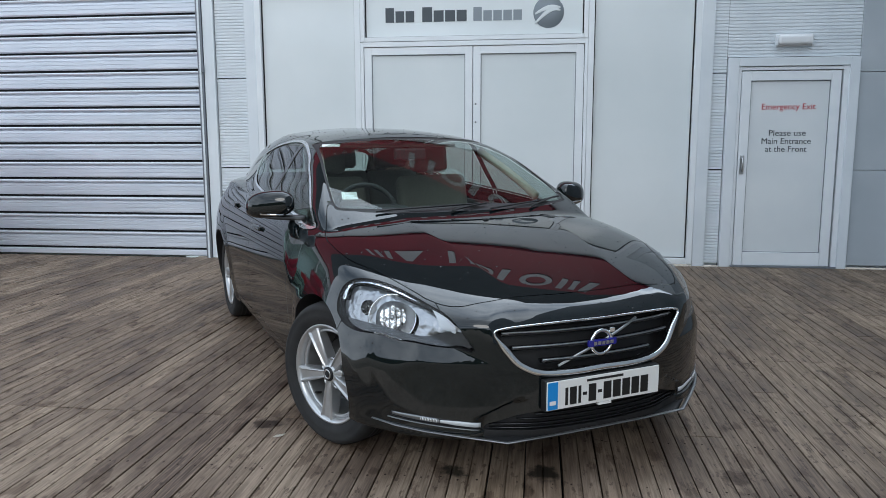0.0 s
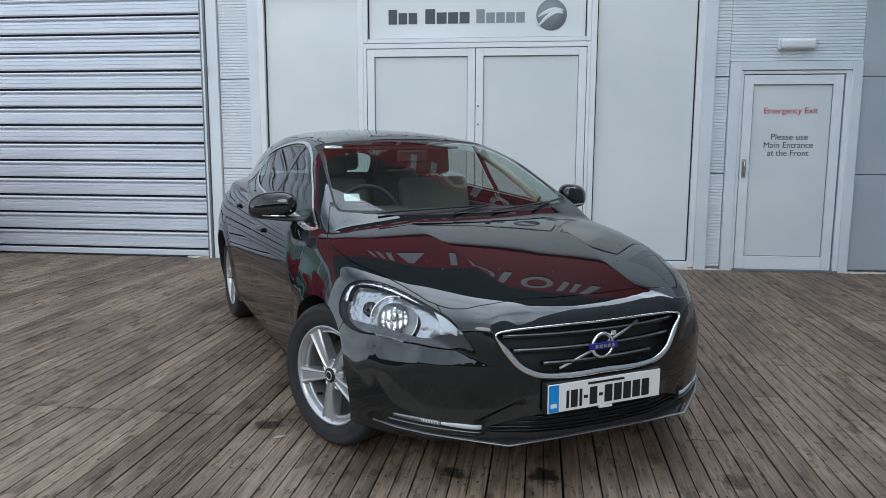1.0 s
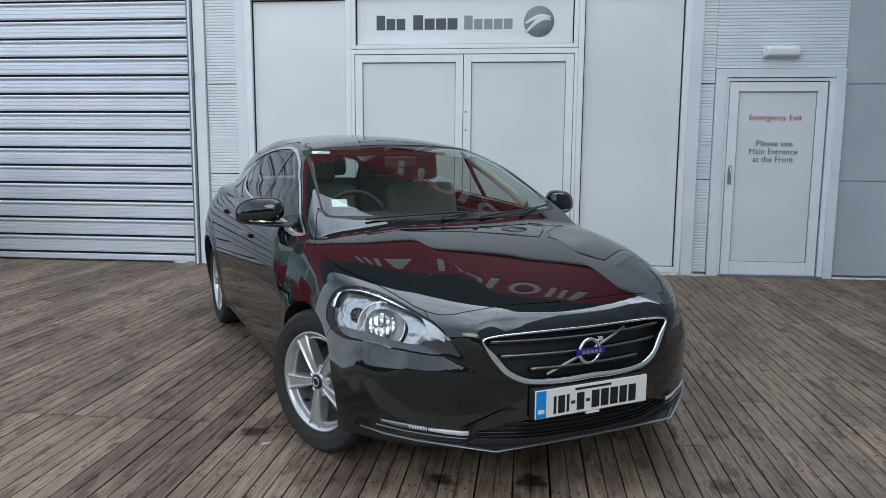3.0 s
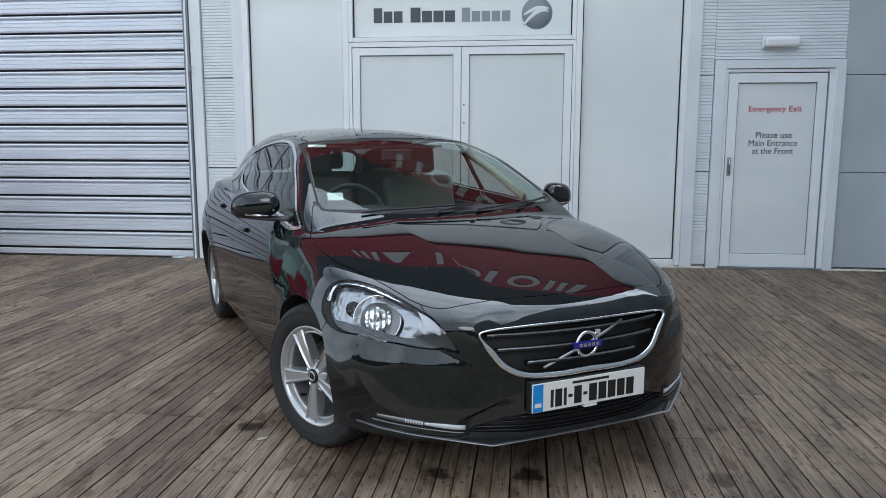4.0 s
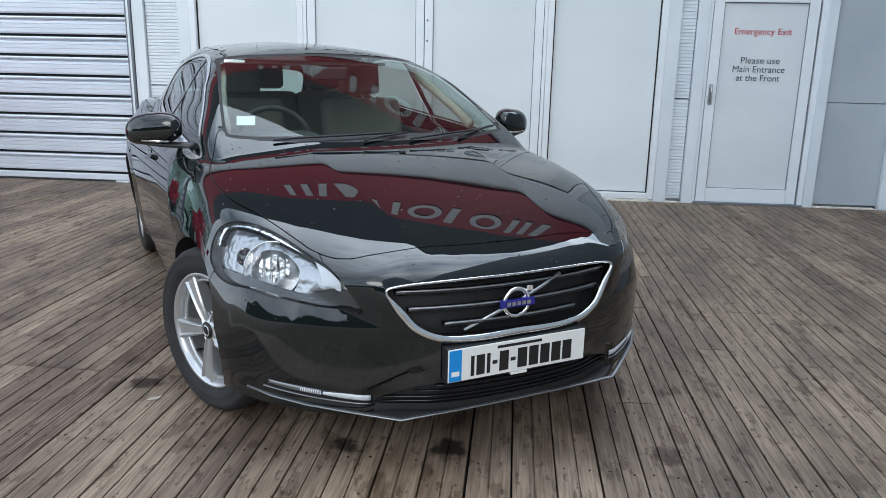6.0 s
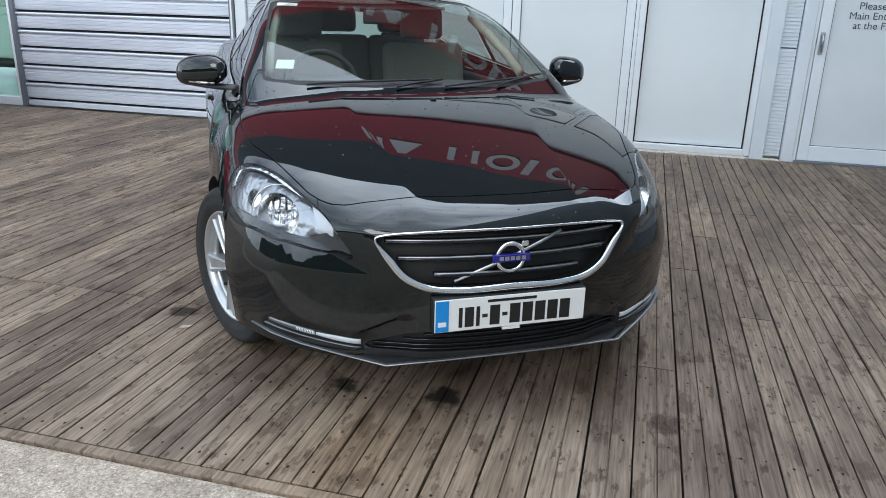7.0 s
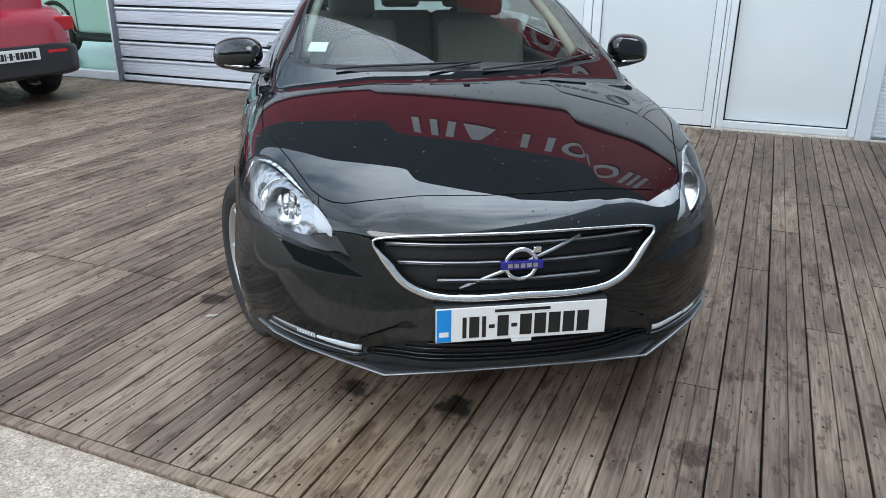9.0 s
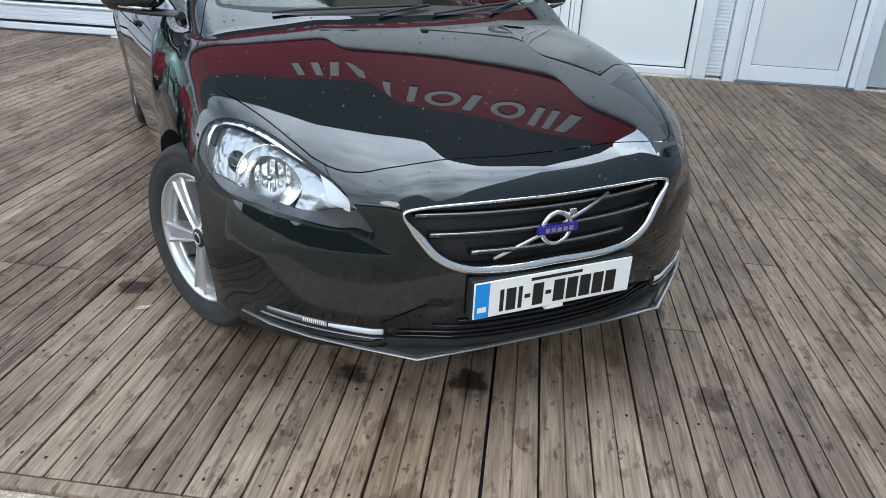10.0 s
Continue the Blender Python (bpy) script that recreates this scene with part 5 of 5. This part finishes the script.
door = setting(slab("door_2", -0.029, 2.354, 0.03, 0.06, 0.0, 2.34, GASKET), "closed white double door with pale grey panels", "double door")
slab("door_frame", -0.029, 0.004, -0.03, 0.029, 0.0, 2.34, FRAME_W, door, bevel=0.003)
slab("door_frame", 2.322, 2.354, -0.03, 0.029, 0.0, 2.34, FRAME_W, door, bevel=0.003)
slab("door_frame", 0.004, 2.322, -0.03, 0.029, 2.29, 2.34, FRAME_W, door, bevel=0.003)
leaf(door, 0.01, 1.166, 0.02, 2.284, 0.078, 0.13, -0.01, FILM)
leaf(door, 1.174, 2.316, 0.02, 2.284, 0.078, 0.13, -0.01, FILM)
for z in (1.69, 1.5):
    part("bolt_head", lathe([(0.001, 0.006), (0.008, 0.005), (0.01, 0)], 12, Matrix.Translation((1.2, -0.022, z)) @ Matrix.Rotation(radians(90), 4, 'X')), RAIL, door)

exit_door = setting(slab("door_3", 3.745, 4.995, 0.03, 0.06, 0.0, 2.12, GASKET), "closed pale grey emergency exit door with lettering", "exit door")
for x0, x1, z0, z1 in ((3.745, 3.85, 0, 2.12), (4.9, 4.995, 0, 2.12), (3.85, 4.9, 2.035, 2.12)):
    slab("door_frame", x0, x1, -0.045, 0.029, z0, z1, METAL_W, exit_door, bevel=0.004)
for x0, x1, z0, z1 in ((3.85, 3.88, 0, 2.035), (4.85, 4.9, 0, 2.035), (3.88, 4.85, 1.998, 2.03)):
    slab("door_stop", x0, x1, -0.025, 0.029, z0, z1, FRAME_W, exit_door, bevel=0.003)
leaf(exit_door, 3.886, 4.832, 0.02, 1.988, 0.092, 0.135, -0.012, LEAF)
slab("threshold", 3.86, 4.9, -0.05, 0.02, 0.0, 0.018, RAIL, exit_door, bevel=0.003)
part("door_handle", stick([(3.925, -0.024, 1.125), (3.925, -0.06, 1.12), (3.925, -0.068, 1.08), (3.925, -0.06, 1.03), (3.93, -0.05, 0.985)], 0.009), SATIN, exit_door, "curved metal pull handle")
slab("handle_plate", 3.905, 3.945, -0.031, -0.0245, 0.96, 1.15, SATIN, exit_door, bevel=0.002)


def letters(text, x, z, size, material, parent, width):
    """A line of lettering cut from sheet, centred on x, standing on z."""
    c = bpy.data.curves.new("lettering", 'FONT')
    c.body, c.size, c.align_x, c.extrude = text, size, 'CENTER', 0.0008
    tmp = new("lettering", c)
    bpy.context.view_layer.update()
    me = bpy.data.meshes.new_from_object(tmp.evaluated_get(bpy.context.evaluated_depsgraph_get()))
    bpy.data.objects.remove(tmp)
    me.materials.clear()
    me.materials.append(material)
    co = np.empty(len(me.vertices) * 3)
    me.vertices.foreach_get("co", co)
    co = co.reshape(-1, 3)
    k = width / (co[:, 0].max() - co[:, 0].min())
    me.transform(Matrix.Translation((x, -0.0025, z)) @ Matrix.Rotation(radians(90), 4, 'X') @ Matrix.Diagonal((k, 1, 1, 1)))
    ob = new("lettering", me)
    ob.parent = parent
    return ob


for text, x, z, w, m in (("Emergency Exit", 4.352, 1.61, 0.515, RED_INK), ("Please use", 4.356, 1.348, 0.355, GREY_INK), ("Main Entrance", 4.35, 1.267, 0.475, GREY_INK), ("at the Front", 4.352, 1.187, 0.4, GREY_INK)):
    letters(text, x, z, 0.085, m, exit_door, w)

lamp = tagged(slab("bulkhead_light", 4.19, 4.54, -0.03, 0.0, 2.225, 2.345, WHITE, None, "", 0.012, 2), "white oblong bulkhead light over the exit door", "wall light")
slab("diffuser", 4.2, 4.53, -0.09, -0.031, 2.235, 2.33, WHITE, lamp, bevel=0.03, segments=3)
slab("end_cap", 4.178, 4.199, -0.08, -0.031, 2.23, 2.325, METAL_W, lamp, bevel=0.008, segments=2)

# flat blue-grey panels, the corner post, the recess and the side wall
for z0, z1 in ((0.03, 1.0), (1.006, 1.965), (1.971, 2.95)):
    slab("flat_panel", 5.0, 5.598, -0.008, 0.055, z0, z1, METAL_G, wall, bevel=0.004)
setting(slab("trim_4", 5.6, 5.72, -0.045, 0.06, 0.0, 3.0, METAL_W, bevel=0.005), "pale metal corner post", "trim")
recess = setting(slab("wall_recess", 5.72, 7.6, 0.25, 0.4, 0.0, 3.8, METAL_D), "recess between two walls, its shade put into the cladding colour", "wall")
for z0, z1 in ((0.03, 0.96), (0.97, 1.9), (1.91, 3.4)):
    slab("shaded_panel", 5.74, 7.5, 0.2, 0.249, z0, z1, METAL_D, recess, bevel=0.004)
# unseen height and southward run are added to keep sky light off the deck
side = setting(slab("wall_east", 5.75, 6.2, -14.6, -0.86, -0.06, 9.4, METAL_D), "blue-grey panelled side wall, raised out of view to shade the deck", "wall")
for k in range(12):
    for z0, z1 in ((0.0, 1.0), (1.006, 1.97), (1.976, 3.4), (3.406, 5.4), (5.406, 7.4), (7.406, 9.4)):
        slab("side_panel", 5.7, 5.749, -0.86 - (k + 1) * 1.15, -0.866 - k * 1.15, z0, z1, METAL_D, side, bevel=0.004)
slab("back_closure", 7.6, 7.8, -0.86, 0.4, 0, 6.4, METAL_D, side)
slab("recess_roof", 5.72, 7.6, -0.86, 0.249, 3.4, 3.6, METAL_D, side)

# showroom behind glass to the west
show = setting(slab("showroom_floor", -14, -2.2, 0.15, 7.0, -0.074, 0.0, SHOW_FLOOR), "pale showroom floor", "floor")
# back wall kept low: the opening above is added to brighten the showroom
setting(slab("wall_showroom_back", -14, -2.2, 7.0, 7.2, 0, 0.5, SHOW_WALL), "pale showroom wall", "wall")
setting(slab("wall_showroom_side", -2.4, -2.2, 0.42, 7.0, 0, 3.4, SHOW_WALL), "pale showroom partition wall", "wall")
setting(slab("ceiling", -14, -2.2, 0.42, 7.2, 3.4, 3.6, SHOW_WALL), "showroom ceiling", "ceiling")
setting(slab("wall_west", -14.2, -14, 0.0, 7.2, 0, 6.4, METAL_W), "pale grey end wall", "wall")
setting(slab("wall_west_upper", -14, -9.2, 0.12, 0.4, 2.95, 6.4, METAL_W), "pale grey wall above the glass", "wall")
shop = setting(slab("window_4", -14, -4.72, 0.05, 0.062, 0.1, 2.95, SHOP_GLASS), "large clear showroom window", "window")
for x0 in (-4.74, -6.9, -9.1, -11.3):
    slab("mullion", x0, x0 + 0.07, 0.0, 0.11, 0.0, 2.95, FRAME_W, shop, bevel=0.004)
slab("bottom_rail", -14, -4.67, -0.02, 0.12, 0.0, 0.1, FRAME_W, shop, bevel=0.004)
rnd = random.Random(2)
bm = bmesh.new()
tops = []
for k in range(121):
    x = -420 + k * 7
    h = 24 + 5 * math.sin(k * 0.13) + 3 * math.sin(k * 0.41 + 1) + rnd.uniform(-0.7, 0.7)
    tops.append([bm.verts.new((x, -179 + dy, z)) for dy, z in ((1.5, -1), (0, h), (-1.5, -1))])
for a, b in zip(tops, tops[1:]):
    for k in range(3):
        bm.faces.new((a[k], b[k], b[(k + 1) % 3], a[(k + 1) % 3]))
setting(part("backdrop", bm, HEDGE), "far dark line of trees and roofs", "trees")

# ---- the deck: boards side by side, joints in turn, screws ----
deck = setting(slab("floor", -14.0, 5.7, -5.768, -0.001, -0.075, -0.034, GASKET), "weathered brown timber deck, damp in places", "deck")
PITCH, BOARD = 0.146, 0.1394
meshes = {}


def board(length):
    if length not in meshes:
        # each board has a narrow groove along its middle
        half_w = BOARD / 2
        prof = [(-half_w, -0.032), (-half_w, -0.0015), (-half_w + 0.0015, 0), (-0.0028, 0), (-0.002, -0.009), (0.002, -0.009), (0.0028, 0), (half_w - 0.0015, 0), (half_w, -0.0015), (half_w, -0.032)]
        bm = bmesh.new()
        near, far = ([bm.verts.new((x_, y_, z_)) for x_, z_ in prof] for y_ in (0, length))
        for i in range(len(prof)):
            j = (i + 1) % len(prof)
            bm.faces.new((near[i], far[i], far[j], near[j]))
        bm.faces.new(near)
        bm.faces.new(far[::-1])
        bmesh.ops.recalc_face_normals(bm, faces=bm.faces)
        me = bpy.data.meshes.new("board")
        bm.to_mesh(me)
        bm.free()
        me.materials.append(DECK)
        meshes[length] = me
    return meshes[length]


rnd = random.Random(4)
screws = []
k0 = int((1.979 + 13.9) / PITCH)
for k in range(-k0, 27):
    x = 1.979 + (k + 0.5) * PITCH
    if x + BOARD / 2 > 5.69:
        break
    y = -5.765
    cut = rnd.choice((0.965, 1.61, 2.205, 2.205, 2.86, 3.5))
    if -0.9 < x < 0.75 and rnd.random() < 0.75:
        cut = 0.965
    old = abs(x - 0.45) < 0.06
    if old:
        cut = 3.5
    for length in (cut + 0.11, 5.62 - cut):
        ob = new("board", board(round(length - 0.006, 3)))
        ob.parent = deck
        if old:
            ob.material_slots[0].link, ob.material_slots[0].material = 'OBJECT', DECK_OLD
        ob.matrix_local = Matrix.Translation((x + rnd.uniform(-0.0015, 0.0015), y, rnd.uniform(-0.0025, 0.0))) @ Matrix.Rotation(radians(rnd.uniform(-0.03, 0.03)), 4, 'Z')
        y += length
    if x > -3:
        for j in range(13):
            for dx in (-0.038, 0.038):
                if rnd.random() < 0.85:
                    screws.append((x + dx + rnd.uniform(-0.006, 0.006), -5.7 + j * 0.452 + rnd.uniform(-0.012, 0.012), 0.0004))
for k in range(7):
    ob = part("edge_board", block((-14 + k * 2.82, -5.81, -0.034), (-14 + (k + 1) * 2.82 - 0.006, -5.769, -0.001), 0.004), DECK, deck)
bm = bmesh.new()
for x, y, z in screws:
    r = rnd.uniform(0.0035, 0.0055)
    ring = [bm.verts.new((x + r * math.cos(t), y + r * 1.3 * math.sin(t), z)) for t in np.arange(6) * math.pi / 3]
    bm.faces.new(ring)
tagged(part("deck_screws", bm, mat("rusty_screw", (0.03, 0.02, 0.015), 0.8, spec=0.1), deck), "dark screw heads in the boards", kind="stuff")

# a pale leaf on the deck
bm = bmesh.new()
pts = [(-0.03, 0, 0.004), (-0.01, 0.01, 0.008), (0.014, 0.009, 0.006), (0.03, 0.0, 0.01), (0.012, -0.009, 0.004), (-0.012, -0.007, 0.003)]
vs = [bm.verts.new(p) for p in pts]
c = bm.verts.new((0, 0, 0.002))
for i in range(6):
    bm.faces.new((vs[i], vs[(i + 1) % 6], c))
bmesh.ops.solidify(bm, geom=list(bm.faces), thickness=0.0015)
fallen = part("fallen_leaf", bm, mat("dry_leaf", (0.6, 0.57, 0.5), 0.7))
fallen.matrix_world = Matrix.Translation((0.727, -4.93, 0.001)) @ Matrix.Rotation(radians(35), 4, 'Z')
tagged(fallen, "small pale dry leaf on the deck", "leaf")


# ---- two more parked cars, partly seen ----
def loft(rows, n=40):
    """A closed skin through cross-sections (x, half width, bottom, top, squareness) along a car's length."""
    bm = bmesh.new()
    rings = []
    for x, w, z0, z1, sq in rows:
        ring = []
        for k in range(n):
            t = 2 * math.pi * k / n
            c, s = math.cos(t), math.sin(t)
            y = w * math.copysign(abs(c) ** sq, c)
            z = (z0 + z1) / 2 + (z1 - z0) / 2 * math.copysign(abs(s) ** sq, s)
            ring.append(bm.verts.new((x, y, z)))
        rings.append(ring)
    for a, b in zip(rings, rings[1:]):
        for k in range(n):
            bm.faces.new((a[k], a[(k + 1) % n], b[(k + 1) % n], b[k])).smooth = True
    bm.faces.new(rings[0][::-1])
    bm.faces.new(rings[-1])
    bmesh.ops.recalc_face_normals(bm, faces=bm.faces)
    return bm


def plain_car(paint, label, place, rear=True):
    """A compact hatchback; x runs from its tail (0) to its nose (4.1)."""
    c = new("car")
    c.matrix_world = place
    tagged(c, label, "car")
    part("body", loft([(-0.02, 0.5, 0.48, 0.8, 0.6), (0.0, 0.62, 0.44, 0.86, 0.5), (0.05, 0.72, 0.38, 0.92, 0.44), (0.15, 0.8, 0.32, 0.97, 0.4), (0.35, 0.845, 0.28, 0.99, 0.36), (0.6, 0.86, 0.26, 0.99, 0.32), (1.5, 0.87, 0.24, 0.98, 0.28), (2.6, 0.87, 0.24, 0.95, 0.28), (3.2, 0.86, 0.25, 0.9, 0.3), (3.8, 0.8, 0.28, 0.78, 0.34), (4.05, 0.62, 0.34, 0.66, 0.4), (4.1, 0.4, 0.4, 0.58, 0.5)]), paint, c)
    part("roof", loft([(0.1, 0.5, 0.9, 1.12, 0.4), (0.35, 0.62, 0.9, 1.36, 0.35), (0.8, 0.62, 0.9, 1.45, 0.33), (1.6, 0.62, 0.9, 1.47, 0.33), (2.2, 0.6, 0.9, 1.4, 0.36), (2.9, 0.55, 0.85, 1.02, 0.5)]), paint, c)
    part("rear_window", block((0.1, -0.48, 1.02), (0.16, 0.48, 1.3), 0.02, 2, Matrix.Translation((0.02, 0, 0)) @ Matrix.Rotation(radians(8), 4, 'Y')), SIDE_GLASS, c)
    for s in (1, -1):
        part("side_window", block((0.6, s * 0.64 - 0.015, 1.0), (2.3, s * 0.64 + 0.015, 1.3), 0.012, 2), SIDE_GLASS, c)
        part("tail_lamp", block((0.0, s * 0.63 - 0.13, 0.72), (0.12, s * 0.63 + 0.1, 0.86), 0.02, 2), TAIL, c, "red tail lamp")
        part("reflector", block((-0.052, s * 0.48 - 0.11, 0.52), (0.05, s * 0.48 + 0.11, 0.552), 0.004), TAIL, c, "slim red reflector")
        part("sill", stick([(0.95, s * 0.84, 0.25), (2.9, s * 0.84, 0.25)], (0.05, 0.05)), PLASTIC, c)
    part("rear_bumper", loft([(-0.045, 0.62, 0.33, 0.6, 0.3), (-0.02, 0.71, 0.3, 0.61, 0.28), (0.05, 0.79, 0.28, 0.6, 0.26), (0.2, 0.85, 0.27, 0.54, 0.26), (0.35, 0.868, 0.27, 0.44, 0.26)]), PLASTIC, c, "black lower rear bumper")
    p = part("number_plate", block((-0.066, -0.26, 0.47), (-0.03, 0.26, 0.58), 0.002), PLATE_WHITE, c)
    part("blue_band", block((-0.069, 0.215, 0.473), (-0.0655, 0.258, 0.577)), PLATE_BLUE, p)
    y = 0.18
    for w in (0.014, 0.03, 0.014, 0.016, 0.034, 0.016, 0.036, 0.036, 0.036, 0.036, 0.036):
        tall = 0.012 if w == 0.016 else 0.066
        part("plate_bar", block((-0.0685, y - w, 0.522 - tall / 2), (-0.0655, y, 0.522 + tall / 2)), INK, p)
        y -= w + 0.009
    part("tow_eye", stick([(0.0, -0.25, 0.25), (-0.04, -0.22, 0.235), (-0.04, -0.16, 0.235), (0.0, -0.13, 0.25)], 0.008), PLASTIC, c)
    for s in (1, -1):
        y = s * 0.872
        for x0, z0, x1, z1 in ((1.02, 0.3, 1.02, 0.95), (1.95, 0.3, 1.95, 0.95), (2.85, 0.3, 2.85, 0.93), (1.02, 0.3, 2.85, 0.3)):
            part("door_gap", block((min(x0, x1) - 0.004, y - 0.006, z0 - 0.004), (max(x0, x1) + 0.004, y + 0.001, z1 + 0.004)), SEAL, c)
        for x in (1.12, 2.05):
            part("door_handle", block((x, y - 0.012, 0.84), (x + 0.17, y + 0.022 if s > 0 else y + 0.012, 0.872), 0.01, 2), paint, c)
        part("door_mirror", block((2.55, s * 0.98 - 0.1, 0.99), (2.68, s * 0.98 + 0.1, 1.13), 0.04, 3), paint, c)
        part("mirror_arm", stick([(2.62, s * 0.8, 0.99), (2.62, s * 0.93, 1.03)], (0.02, 0.015)), PLASTIC, c)
        part("lower_cladding", block((1.05, y - 0.02, 0.235), (2.88, y + 0.006 if s > 0 else y + 0.004, 0.315), 0.01, 2), PLASTIC, c)
    for f in (0.72, 3.28):
        for s in (1, -1):
            m = Matrix.Translation((f, s * 0.76, 0.31)) @ Matrix.Rotation(radians(-90 * s), 4, 'X')
            w = part("wheel", lathe([(0.2, -0.1), (0.27, -0.11), (0.305, -0.09), (0.312, 0.0), (0.305, 0.09), (0.27, 0.108), (0.215, 0.1)], 40, m), TYRE, c)
            part("rim", lathe([(0.001, 0.05), (0.06, 0.05), (0.07, 0.03), (0.18, 0.06), (0.212, 0.098), (0.218, 0.09), (0.2, -0.08)], 40, m), ALLOY, w)
            for k in range(9):
                part("spoke", block((0.05, -0.014, 0.04), (0.2, 0.014, 0.085), 0.005, 1, m @ Matrix.Rotation(2 * math.pi * k / 9, 4, 'Z')), ALLOY, w)
            part("arch_trim", stick([(f + 0.37 * math.cos(t), s * 0.865, 0.31 + 0.37 * math.sin(t)) for t in np.linspace(0.0, math.pi, 15)], (0.02, 0.03)), SEAL, c)
    return c


RED_PAINT = mat("red_paint", (0.36, 0.006, 0.028), 0.2, coat=1.0)
PALE_PAINT = mat("white_paint", (0.75, 0.78, 0.76), 0.2, coat=1.0)
TAIL = mat("red_lens", (0.45, 0.01, 0.015), 0.12)
plain_car(RED_PAINT, "red hatchback with black lower bumper, tail towards the deck", Matrix.Translation((-4.02, -1.95, 0.0)) @ Matrix.Rotation(radians(177), 4, 'Z'))
plain_car(PALE_PAINT, "tall white car standing inside the showroom window", Matrix.Translation((-4.15, 2.55, 0.0)) @ Matrix.Rotation(radians(180), 4, 'Z') @ Matrix.Diagonal((1.05, 1.0, 1.16, 1)))
